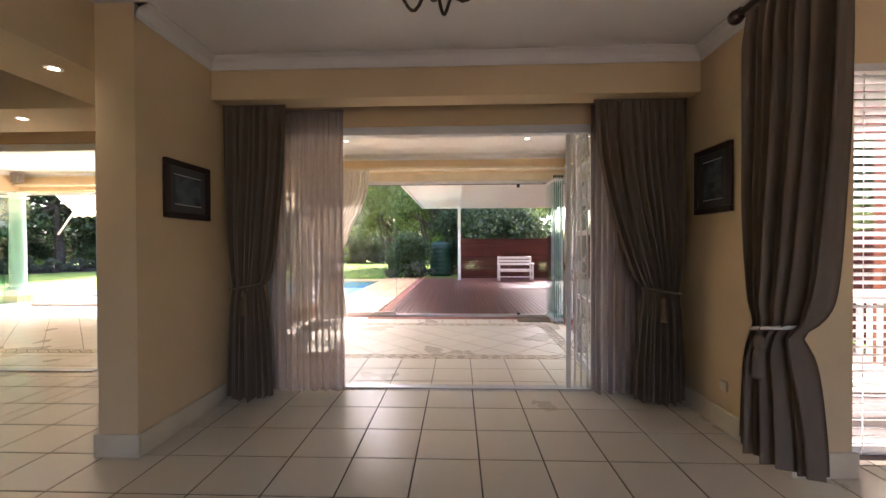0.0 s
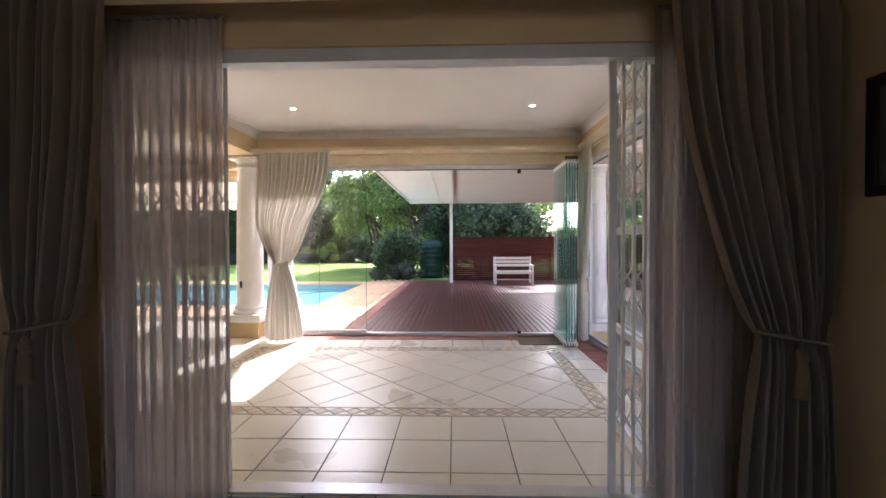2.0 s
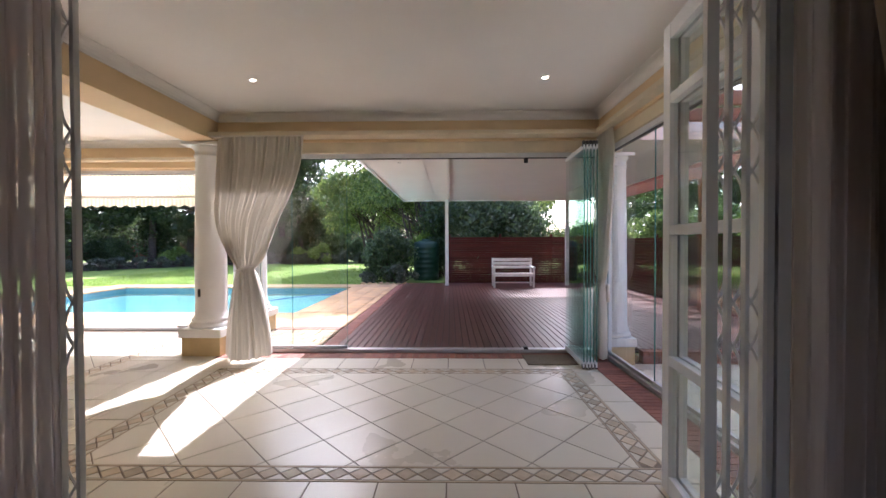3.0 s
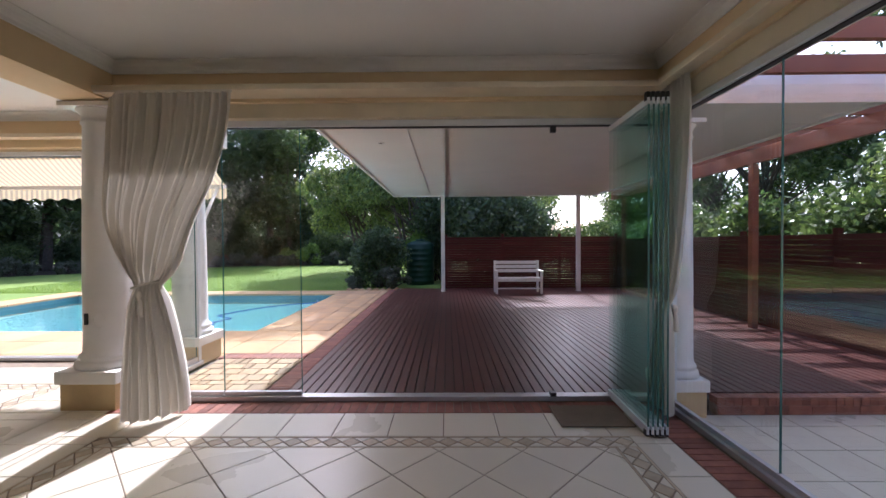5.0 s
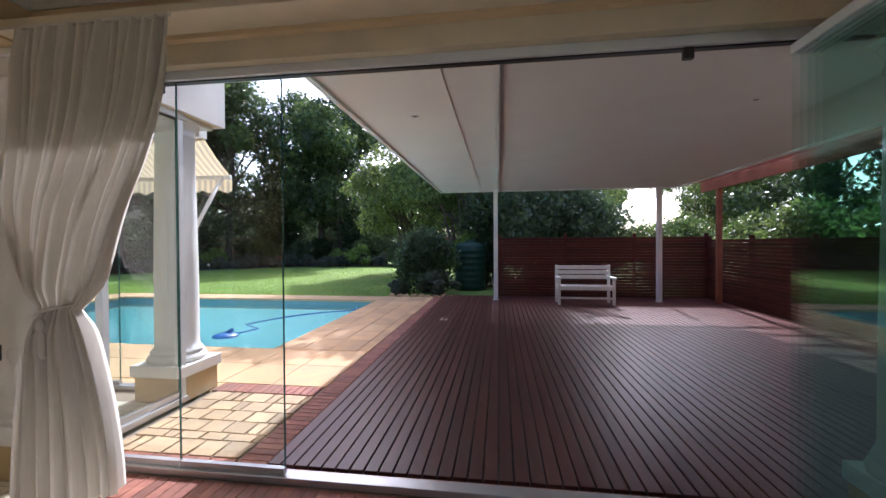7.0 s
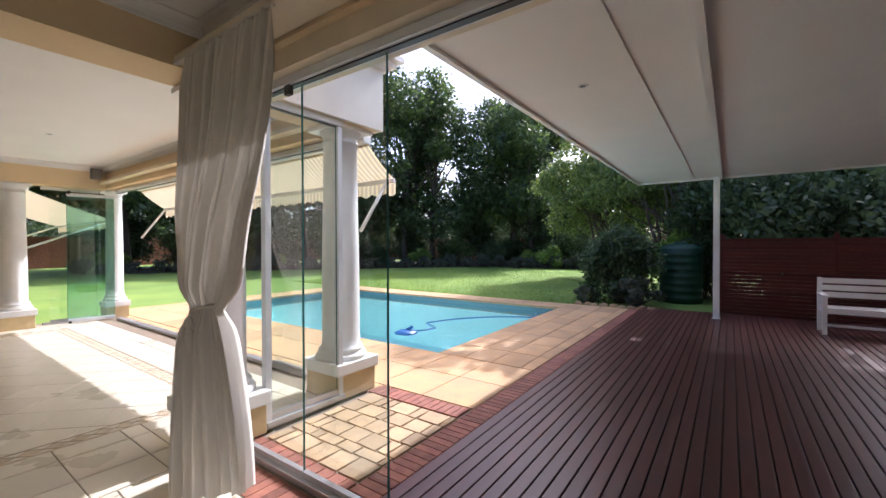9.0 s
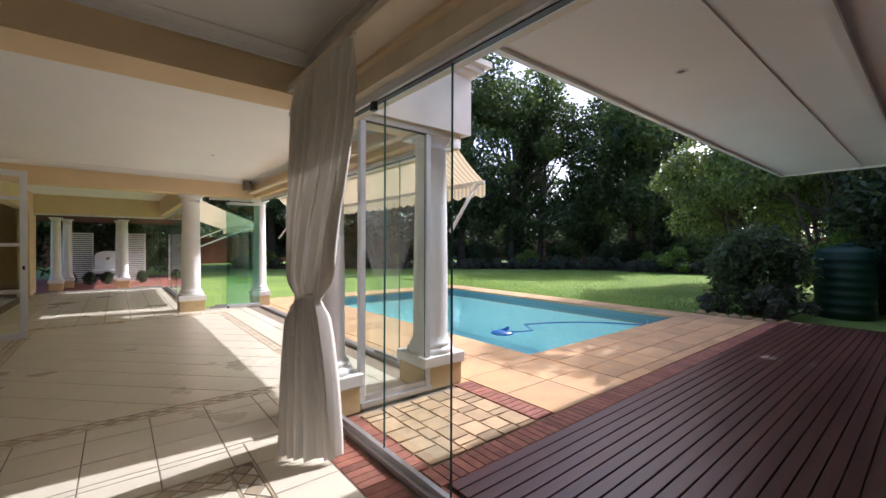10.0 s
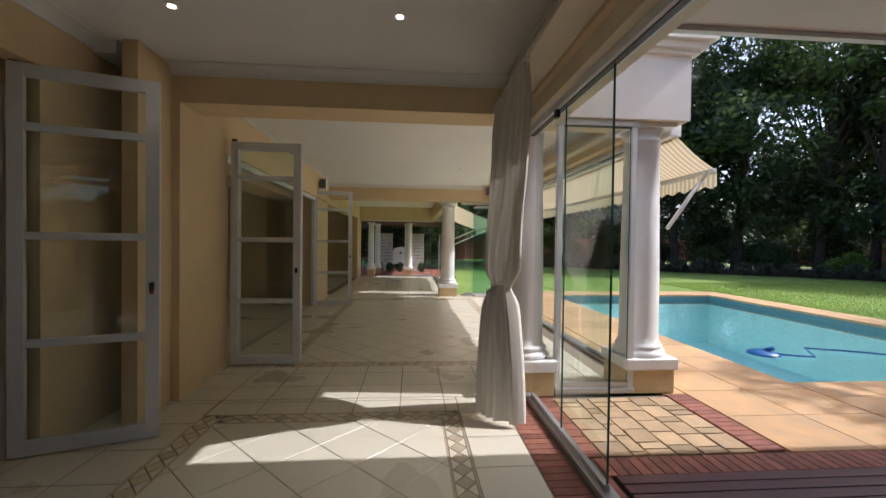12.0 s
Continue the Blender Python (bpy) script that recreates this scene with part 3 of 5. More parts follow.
# ---- curtains ----
def curtain(name, x, y, rz, width, top, bottom, tie_z, tie_u, tie_w, folds, material, label, tie=True, foot_w=None, amp=0.05, tassel=None, band=None, free=1, deep=0.0, turn=0.0, sag=0.8):
    """A pleated curtain along local x. Above the tie its free edge sweeps from the full width in to the tie; below it the cloth fans out again.
    deep: how far the gathered cloth rounds out; turn: how far the fixed edge returns forward at the top."""
    c = thing(name, x, y, 0, label, "curtain", "curtains", rz=rz)
    nu, nz = folds * 10, 60
    fw = foot_w or tie_w * 1.9
    vs, fs = [], []
    for i in range(nz + 1):
        z = top + (bottom - top) * i / nz
        round_out = 0.0
        if tie:
            if z > tie_z:
                s = min(1.0, (z - tie_z) / (top - tie_z))
                wide = tie_w + (width - tie_w) * math.sin(s ** sag * math.pi / 2)
                left = tie_u * (1 - math.sin(min(1, s * 2.2) * math.pi / 2))
                round_out = deep * 0.6 * (1 - s) ** 2
            else:
                s = min(1.0, (tie_z - z) / (tie_z - bottom))
                k = 1 - (1 - s) ** 1.7
                wide = tie_w + (fw - tie_w) * k
                left = tie_u - (fw - tie_w) * 0.5 * k
                round_out = deep * (0.6 + 0.4 * k)
        else:
            s, wide, left = 1.0, width, 0
        pinch = wide / width
        for j in range(nu + 1):
            u = j / nu
            ph = u * folds * 2 * math.pi
            a = amp * (0.55 + 0.45 * min(1, 1.4 - pinch)) * (0.5 + 0.5 * min(1, i / 5))
            wob = 0.30 * math.sin(ph * 0.37 + 0.5 * z + x) + 0.28 * math.sin(ph * 0.61 - 0.4 * z + 2) + 0.16 * math.sin(ph * 1.73 + 0.9 * z + 3 * x)
            fine = 0.10 * math.sin(ph * 2.7 + 7 * u) * min(1, i / 4)
            yy = a * (math.sin(ph + 0.25 * math.sin(2.1 * z) + 0.8 * math.sin(ph * 0.23)) + wob + fine)
            yy -= round_out * (2 * math.sin(math.pi * u) - 1)
            yy -= turn * max(0.0, 1 - u / 0.22) ** 2 * (s if tie and z > tie_z else 0)
            if tie:
                yy *= 1 - 0.45 * math.exp(-((z - tie_z) / 0.09) ** 2)
            vs.append((left + u * wide + 0.2 * (wide / folds) * math.sin(ph * 0.5 + 1.1 * z) * 0.5, yy, z + (0.012 * math.sin(ph * 0.5) if i == nz else 0)))
    for i in range(nz):
        for j in range(nu):
            k = i * (nu + 1) + j
            fs.append((k, k + 1, k + nu + 2, k + nu + 1))
    if free < 0:
        vs = [(-a, b, q) for a, b, q in vs]
    link("cloth", vs, fs, material, c, "", True)
    hb = bmesh.new()
    add_box(hb, 0 if free > 0 else -width, width if free > 0 else 0, -0.012, 0.012, top - 0.004, top + 0.016, 0.003)
    part("heading_tape", hb, material, c)
    if tie:
        cu, ax, ay = free * (tie_u + tie_w / 2), tie_w / 2 + 0.015, max(amp * 0.75, deep * 0.5) + 0.012
        pts = [(cu + ax * math.cos(a), ay * math.sin(a), tie_z + 0.03 * math.cos(a) * free) for a in [2 * math.pi * q / 24 for q in range(24)]]
        tb0 = tube("tieback", pts, 0.010 if band else 0.009, band or material, c, "rope tieback", True)
        if tassel:
            lathe("tassel", [(0.010, 0.0), (0.024, -0.02), (0.026, -0.05), (0.015, -0.07), (0.026, -0.09), (0.032, -0.2), (0.028, -0.22)], tassel, tb0, 14, "hanging tassel", (cu + free * 0.02, -ay - 0.03, tie_z - 0.03))
    return c


DARK = "heavy taupe curtain tied back, hanging from the soffit"
curtain("curtain", -2.04, 3.45, 0, 0.55, 2.56, 0.03, 1.00, 0.06, 0.28, 9, M_CURT, DARK, tassel=M_TASSEL, foot_w=0.40, amp=0.045, deep=0.05, sag=0.6)
curtain("curtain", 1.92, 3.45, 0, 0.77, 2.56, 0.03, 0.96, 0.06, 0.30, 11, M_CURT, DARK, tassel=M_TASSEL, foot_w=0.42, amp=0.045, free=-1, deep=0.05)
curtain("sheer_curtain", -1.72, 3.66, 0, 0.68, 2.58, 0.02, 0, 0, 0, 13, M_SHEER, "translucent white sheer curtain hanging straight", tie=False, amp=0.022)
curtain("sheer_curtain", 1.19, 3.66, 0, 0.50, 2.58, 0.02, 0, 0, 0, 10, M_SHEER, "translucent white sheer curtain hanging straight", tie=False, amp=0.022)
curtain("curtain", 1.61, 2.32, -90, 0.62, 2.62, 0.26, 0.92, 0.08, 0.24, 9, M_CURT, "heavy taupe curtain on a dark wooden pole, tied back", band=M_WHITE, tassel=M_CURT, foot_w=0.46, amp=0.055, deep=0.06, sag=0.5)
PALE = "cream curtain tied back in front of the glass"
curtain("curtain", -2.73, 7.28, 0, 1.14, 2.70, 0.03, 1.11, 0.31, 0.19, 17, M_WCURT, PALE, tassel=M_WCURT, foot_w=0.55, amp=0.052, deep=0.13, turn=-0.17)
curtain("curtain", 1.985, 7.46, 90, 0.46, 2.72, 0.03, 0.95, 0.08, 0.13, 9, M_WCURT, PALE, tassel=M_WCURT, foot_w=0.22, amp=0.032, free=-1, deep=0.03, sag=0.6)

# curtain pole
p = thing("curtain_pole", 1.61, 2.34, 2.66, "dark wooden curtain pole with a turned finial", "curtain pole")
rod("pole", (0, -1.6, 0), (0, 0, 0), 0.022, M_DWOOD, p)
lathe("finial", [(0.022, 0), (0.034, 0.01), (0.024, 0.025), (0.042, 0.05), (0.04, 0.075), (0.015, 0.1)], M_DWOOD, p, 14).matrix_basis = pose(0, 0, 0, -90, 0, 0)
for u in (-0.3, -1.4):
    rod("bracket", (0, u, 0), (0, u, 0.24), 0.012, M_DWOOD, p)
tb = thing("tieback_hook", 1.80, 2.36, 0.98, "dark wooden tieback knob on the wall", "tieback hook")
lathe("knob", [(0.015, 0.0), (0.02, 0.02), (0.05, 0.035), (0.055, 0.05), (0.03, 0.06)], M_DWOOD, tb, 18).matrix_basis = pose(0.1, 0.02, 0, 90, 0, 0)


# ---- pictures ----
def picture(x, y, z, rz, w, h, shape):
    t = thing("framed_picture", x, y, z, "small framed landscape print with grey mount in a dark wooden frame", "picture", "pictures in the alcove", rz=rz)
    bm = bmesh.new()
    f = 0.045
    for b in ((-w / 2, w / 2, h / 2 - f, h / 2), (-w / 2, w / 2, -h / 2, -h / 2 + f), (-w / 2, -w / 2 + f, -h / 2 + f, h / 2 - f), (w / 2 - f, w / 2, -h / 2 + f, h / 2 - f)):
        add_box(bm, b[0], b[1], -0.03, 0.0, b[2], b[3], 0.005)
    part("frame", bm, M_DWOOD, t)
    box("mount", -w / 2 + f, w / 2 - f, -0.014, -0.004, -h / 2 + f, h / 2 - f, M_MOUNT, t)
    box("print", -w / 2 + 0.11, w / 2 - 0.11, -0.0165, -0.0145, -h / 2 + 0.11, h / 2 - 0.11, M_PRINT, t)
    for e in ((-w / 2 + 0.10, w / 2 - 0.10, h / 2 - 0.105, h / 2 - 0.10), (-w / 2 + 0.10, w / 2 - 0.10, -h / 2 + 0.10, -h / 2 + 0.105)):
        box("mount_line", e[0], e[1], -0.0165, -0.0142, e[2], e[3], M_WHITE, t)
    if shape:
        bm = bmesh.new()
        bmesh.ops.create_uvsphere(bm, u_segments=10, v_segments=6, radius=0.04, matrix=Matrix.Translation((0.0, -0.017, -0.04)) @ Matrix.Diagonal((1, 0.04, 0.6, 1)))
        part("pale_shape", bm, M_MOUNT, t)


picture(-2.048, 2.98, 1.765, 90, 0.50, 0.42, False)
picture(1.938, 3.12, 1.835, -90, 0.43, 0.50, True)
s = thing("wall_socket", 1.937, 3.0, 0.32, "white plastic wall socket above the skirting", "socket", rz=-90)
box("plate", -0.04, 0.04, -0.010, 0, -0.035, 0.035, M_SKIRT, s, "", 0.004)

# ---- chandelier ----
ch = thing("chandelier", -0.10, 1.75, 2.87, "dark bronze chandelier with curved arms hanging from the ceiling", "chandelier")
rod("stem", (0, 0, 0.03), (0, 0, -0.3), 0.01, M_BRONZE, ch)
lathe("bowl", [(0.02, -0.28), (0.05, -0.32), (0.075, -0.37), (0.05, -0.41), (0.02, -0.43), (0.015, -0.46)], M_BRONZE, ch, 18)
for k in range(6):
    a = k * math.pi / 3 + 0.25
    pts = [((0.05 + 0.21 * q / 8) * math.cos(a), (0.05 + 0.21 * q / 8) * math.sin(a), -0.38 - 0.075 * math.sin(math.pi * q / 6.2) + 0.02 * q / 8) for q in range(9)]
    am = tube("arm", pts, 0.008, M_BRONZE, ch)
    lathe("candle_cup", [(0.008, 0.0), (0.03, 0.012), (0.032, 0.02), (0.012, 0.03), (0.012, 0.09)], M_WHITE, am, 10, "", (0.26 * math.cos(a), 0.26 * math.sin(a), -0.32))

# ---- downlights ----
def downlight(x, y, z, on=True):
    t = thing("downlight", x, y, z, "small round recessed ceiling downlight, lit", "downlight", "recessed downlights")
    lathe("ring", [(0.048, -0.001), (0.048, -0.006), (0.034, -0.007), (0.034, -0.001)], M_WHITE, t, 16)
    lathe("lamp", [(0.026, -0.002), (0.026, -0.0045)], M_LAMP if on else M_DGREY, t, 14)
    if on:
        sl = new("downlight_beam", bpy.data.lights.new("downlight_beam", 'SPOT'))
        sl.data.energy, sl.data.spot_size, sl.data.spot_blend, sl.data.shadow_soft_size, sl.data.color = 2.0 if z > 2.9 else 0.7, radians(110), 0.8, 0.03, (1.0, 0.86, 0.66)
        sl.location = (x, y, z - 0.012)


for x, y in ((-1.78, 6.42), (1.1, 6.42), (-1.8, 4.9), (1.12, 4.95)):
    downlight(x, y, CEIL)
downlight(-7.35, 7.5, CEIL, False)
downlight(-2.5, 2.42, 2.46)
downlight(-3.75, 3.35, 2.46)

# ---- window blind of the lounge ----
v = thing("venetian_blind", 3.4, 2.58, 0, "white slatted blind lowered over the tall window", "blind")
box("head_rail", -1.12, 1.15, -0.03, 0.03, 2.40, 2.445, M_WHITE, v)
sl = link("slat", [(-1.1, -0.022, 0.012), (1.13, -0.022, 0.012), (1.13, 0.022, -0.012), (-1.1, 0.022, -0.012), (-1.1, -0.022, 0.015), (1.13, -0.022, 0.015), (1.13, 0.022, -0.009), (-1.1, 0.022, -0.009)],
          [(0, 3, 2, 1), (4, 5, 6, 7), (0, 1, 5, 4), (2, 3, 7, 6), (1, 2, 6, 5), (0, 4, 7, 3)], M_WHITE, v)
sl.location.z = 0.06
for k in range(1, 47):
    o = sl.copy()
    scene.collection.objects.link(o)
    o.location.z = 0.06 + k * 0.05
for u in (-0.9, 0.0, 0.95):
    rod("cord", (u, 0, 0.05), (u, 0, 2.41), 0.003, M_WHITE, v)
wn2 = new("window_1")
tagged(wn2, "tall white framed window behind the blind", "window", kind="structure")
for b in ((2.27, 2.33, 2.66, 2.74, 0.0, 2.45), (4.54, 4.60, 2.66, 2.74, 0.0, 2.45), (2.33, 4.54, 2.66, 2.74, 2.39, 2.449), (2.33, 4.54, 2.66, 2.74, 0.001, 0.06), (2.33, 4.54, 2.67, 2.73, 1.0, 1.05)):
    box("frame_bar", *b, M_ALU, wn2)
# white balustrade seen through the blind
bal = thing("garden_balustrade", 2.4, 4.6, -0.16, "white painted balustrade beyond the window", "balustrade")
box("top_rail", 0, 2.8, -0.03, 0.03, 0.86, 0.92, M_WHITE, bal)
box("bottom_rail", 0, 2.8, -0.03, 0.03, 0.08, 0.13, M_WHITE, bal)
for k in range(26):
    box("baluster", 0.02 + k * 0.11, 0.055 + k * 0.11, -0.018, 0.018, 0.13, 0.86, M_WHITE, bal)

# ---- small fixtures ----
sp = thing("loudspeaker", -8.5, 4.46, 2.80, "small white loudspeaker on the veranda wall", "loudspeaker")
box("cabinet", -0.09, 0.09, -0.08, 0.08, -0.12, 0.12, M_WHITE, sp, "", 0.01)
box("grille", 0.09, 0.096, -0.07, 0.07, -0.1, 0.1, M_DGREY, sp, "grey grille")
box("bracket", -0.04, 0.04, -0.15, -0.08, -0.03, 0.03, M_BLACK, sp)
sp2 = thing("loudspeaker", -9.75, 8.6, 2.86, "small dark loudspeaker in the ceiling corner", "loudspeaker")
box("cabinet", -0.08, 0.08, -0.08, 0.08, -0.08, 0.12, M_DGREY, sp2, "", 0.015)
dm = thing("doormat", 1.35, 7.28, 0.004, "flat brown doormat in front of the glass", "doormat")
box("body", -0.29, 0.29, -0.2, 0.2, 0, 0.012, M_MAT, dm, "", 0.004)
hk = thing("wall_outlet", -2.93, 7.475, 0.80, "small socket and thin cable on the column", "socket")
tube("cable", [(0.04 + 0.05 * math.cos(a), -0.01, -0.02 + 0.06 * math.sin(a)) for a in [q * 0.4 for q in range(14)]], 0.004, M_WHITE, hk)
box("plate", -0.09, -0.06, -0.012, 0.02, -0.06, 0.04, M_BLACK, hk)

# ---- awnings ----
def awning(x0, x1, y0, z0, y1, z1):
    a = thing("awning", x0, y0, z0, "extended cream striped canvas awning with a valance", "awning", "awnings")
    L, dy, dz = x1 - x0, y1 - y0, z1 - z0
    n = 12
    vs = [(L * i, dy * j / n, dz * j / n - 0.03 * math.sin(math.pi * j / n)) for j in range(n + 1) for i in (0, 1)]
    link("canvas", vs, [(2 * j, 2 * j + 1, 2 * j + 3, 2 * j + 2) for j in range(n)], M_AWN, a)
    m = 120
    vs = [(L * i / m, dy + 0.012, dz - (0.03 if k == 0 else 0.17 + 0.02 * math.sin(i * 1.6))) for i in range(m + 1) for k in (0, 1)]
    link("valance", vs, [(2 * i, 2 * i + 1, 2 * i + 3, 2 * i + 2) for i in range(m)], M_AWN, a)
    box("front_bar", 0, L, dy - 0.03, dy + 0.01, dz - 0.03, dz + 0.02, M_WHITE, a, "", 0.006)
    box("cassette", 0, L, -0.02, 0.10, -0.05, 0.09, M_WHITE, a, "", 0.01)
    for u in (0.1, L - 0.1):
        rod("arm", (u, 0.03, dz - 0.62), (u, dy - 0.02, dz), 0.022, M_WHITE, a, "white support arm")
    return a


awning(-9.6, -2.98, 9.22, 2.66, 9.71, 2.27)
awning(-15.8, -10.9, 7.75, 2.62, 9.2, 2.05)

# ---- garden ----
GX, GY = [-1500, -60, -10.6, -2.97, 2.16, 5.6, 60, 1500], [-1500, -60, 2.8, 7.8, 10.6, 15.6, 60, 1500]
gv = [(x, y, -0.06) for y in GY for x in GX]
gf = []
for j in range(7):
    for i in range(7):
        if (GX[i] == -10.6 and GY[j] == 10.6) or (GX[i] == 2.16 and GY[j] == 2.8):
            continue
        k = j * 8 + i
        gf.append((k, k + 1, k + 9, k + 8))
tagged(link("ground", gv, gf, M_GRASS), "mown green lawn reaching away from the house", "lawn", kind="structure")
PX0, PX1, PY0, PY1 = -10.6, -2.97, 10.6, 15.6
bm = bmesh.new()
add_box(bm, PX0 - 0.15, PX0, PY0 - 0.15, PY1 + 0.15, -1.5, -0.061)
add_box(bm, PX1, PX1 + 0.15, PY0 - 0.15, PY1 + 0.15, -1.5, -0.061)
add_box(bm, PX0, PX1, PY0 - 0.15, PY0, -1.5, -0.061)
add_box(bm, PX0, PX1, PY1, PY1 + 0.15, -1.5, -0.061)
add_box(bm, PX0, PX1, PY0, PY1, -1.6, -1.5)
pool = tagged(part("pool_basin", bm, M_POOL), "pale blue plastered swimming pool basin", "pool", kind="structure")
for b in ((PX0, PX1, PY1 - 0.012, PY1, -0.3, -0.062), (PX0, PX0 + 0.012, PY0, PY1 - 0.012, -0.3, -0.062), (PX1 - 0.012, PX1, PY0, PY1 - 0.012, -0.3, -0.062), (PX0 + 0.012, PX1 - 0.012, PY0, PY0 + 0.012, -0.3, -0.062)):
    box("waterline_tiles", *b, M_POOLT, pool, "dark waterline tile band")
wv = [(PX0 + (PX1 - PX0) * i / 80, PY0 + (PY1 - PY0) * j / 60, -0.16 + 0.004 * noise.noise((i * 0.35, j * 0.35, 0))) for j in range(61) for i in range(81)]
water = tagged(link("water", wv, [(j * 81 + i, j * 81 + i + 1, j * 81 + i + 82, j * 81 + i + 81) for j in range(60) for i in range(80)], M_WATER, None, "", True), "clear turquoise pool water, lightly rippled", "water", kind="structure")
water.visible_shadow = False
pc = thing("pool_cleaner", -4.7, 11.9, -0.15, "blue suction pool cleaner with a floating hose", "pool cleaner")
lathe("disc", [(0.02, 0.05), (0.10, 0.04), (0.2, 0.01), (0.22, -0.02)], M_BLUE, pc, 20)
rod("neck", (0, 0, 0.03), (0.1, 0.08, 0.1), 0.03, M_BLUE, pc)
tube("hose", [(0.1 + 0.9 * q / 14 - 0.55 * math.sin(q * 0.42) * (q > 3), 0.08 + 3.5 * q / 14 - 0.3 * math.sin(q * 0.6), 0.015) for q in range(15)], 0.014, M_BLUE, pc, "dark blue hose")

# deck
deck = new("deck")
tagged(deck, "dark red-brown stained timber deck with grooved boards", "deck", kind="structure")
# one black sheet under all boards; its colour gives the shade in the gaps
box("dark_base", -1.40, 5.54, 7.80, 16.74, -0.055, -0.030, M_BLACK, deck)
bv = []
me0 = None
for k in range(72):
    x = -1.395 + k * 0.0966
    if me0 is None:
        b0 = box("board", 0, 0.0845, 7.83, 16.72, -0.028, 0.0, M_DECK, deck, "", 0.003)
        me0 = b0.data
        b0.location.x = x
    else:
        o = new("board", me0)
        o.parent = deck
        o.location = (x, 0, random.uniform(-0.0006, 0.0006))

# deck roof
rf = thing("carport_roof", 0, 0, 2.84, "flat white roof over the deck on slim posts", "roof")
box("soffit", -1.35, 4.50, 8.05, 15.95, 0, 0.06, M_CEIL, rf)
for b in ((-1.40, -1.35, 8.0, 16.0, -0.03, 0.34), (4.50, 4.55, 8.0, 16.0, -0.03, 0.34), (-1.35, 4.50, 15.95, 16.0, -0.03, 0.34), (-1.35, 4.50, 8.0, 8.05, -0.03, 0.34)):
    box("fascia", *b, M_WHITE, rf)
box("sheet", -1.35, 4.50, 8.05, 15.95, 0.2, 0.24, M_DGREY, rf)
box("downstand", 0.10, 0.16, 8.06, 15.94, -0.05, -0.001, M_WHITE, rf, "white joint beam")
box("cover_strip", -0.36, -0.30, 8.06, 15.94, -0.012, -0.001, M_CEIL, rf)
for x, y in ((0.06, 15.9), (4.05, 15.9)):
    c = thing("roof_post", x, y, 0, "slim white square post under the deck roof", "post", "roof posts")
    box("shaft", -0.055, 0.055, -0.055, 0.055, 0.0, 2.84, M_WHITE, c, "", 0.006)
    box("base_plate", -0.075, 0.075, -0.075, 0.075, 0.0, 0.012, M_WHITE, c)
for x, y in ((-0.74, 9.6), (2.6, 9.6)):
    downlight(x, y, 2.84, False)
# head beam between patio and deck roof
set_piece(box("wall_roof_link", -1.2, 2.35, 7.87, 7.995, 2.90, 3.2, M_FASC), "pale plastered edge between patio and deck roof")

# fences
def fence(x, y, rz, L, h, bays):
    f = thing("slatted_fence", x, y, 0, "red-brown stained slatted timber screen fence", "fence", "fences", rz=rz)
    me = None
    w = L / bays
    for k in range(bays):
        for j in range(int(h / 0.078)):
            if me is None:
                ob = box("slat", 0.0, w - 0.004, -0.012, 0.012, 0, 0.0725, M_FENCE, f)
                me = ob.data
            else:
                ob = new("slat", me)
                ob.parent = f
            ob.location = (k * w + random.uniform(-0.003, 0.003), random.uniform(-0.002, 0.002), -0.02 + j * 0.078)
    for k in range(bays + 1):
        box("post", k * w - 0.04, k * w + 0.04, 0.014, 0.09, 0, h + 0.05, M_FENCE, f)
    return f


fence(0.15, 16.76, 0, 5.40, 1.66, 3)
fence(5.56, 16.76, -90, 12.5, 1.57, 7)

# pergola
pg = thing("pergola", 0, 0, 0, "red-brown timber pergola beside the deck roof", "pergola")
box("beam", 5.22, 5.30, 4.2, 16.4, 2.72, 2.95, M_PERG, pg, "", 0.004)
for y in (10.7, 15.6, 5.2):
    box("post", 5.21, 5.31, y - 0.05, y + 0.05, -0.16 if y < 7.8 else 0.0, 2.72, M_PERG, pg, "", 0.004)
for k in range(20):
    y = 4.6 + k * 0.61
    box("rafter", 2.35 if y < 8.1 else 4.62, 5.75, y - 0.03, y + 0.03, 2.951, 3.11, M_PERG, pg, "", 0.004)

# bench
bn = thing("garden_bench", 2.18, 15.45, 0, "white painted slatted wooden garden bench on the deck", "bench")
for x in (-0.62, 0.62):
    box("front_leg", x - 0.03, x + 0.03, -0.30, -0.24, 0, 0.62, M_WHITE, bn, "", 0.005)
    box("back_leg", x - 0.03, x + 0.03, 0.18, 0.24, 0, 0.92, M_WHITE, bn, "", 0.005)
    box("armrest", x - 0.045, x + 0.045, -0.34, 0.20, 0.62, 0.655, M_WHITE, bn, "", 0.006)
    box("side_rail", x - 0.02, x + 0.02, -0.24, 0.18, 0.36, 0.42, M_WHITE, bn)
for k in range(5):
    box("seat_slat", -0.64, 0.64, -0.29 + k * 0.092, -0.215 + k * 0.092, 0.42, 0.445, M_WHITE, bn, "", 0.004)
for z in (0.58, 0.70, 0.82):
    box("back_slat", -0.59, 0.59, 0.17, 0.195, z, z + 0.09, M_WHITE, bn, "", 0.004)
box("front_rail", -0.59, 0.59, -0.28, -0.25, 0.35, 0.415, M_WHITE, bn)
box("stretcher", -0.59, 0.59, -0.285, -0.255, 0.14, 0.18, M_WHITE, bn)

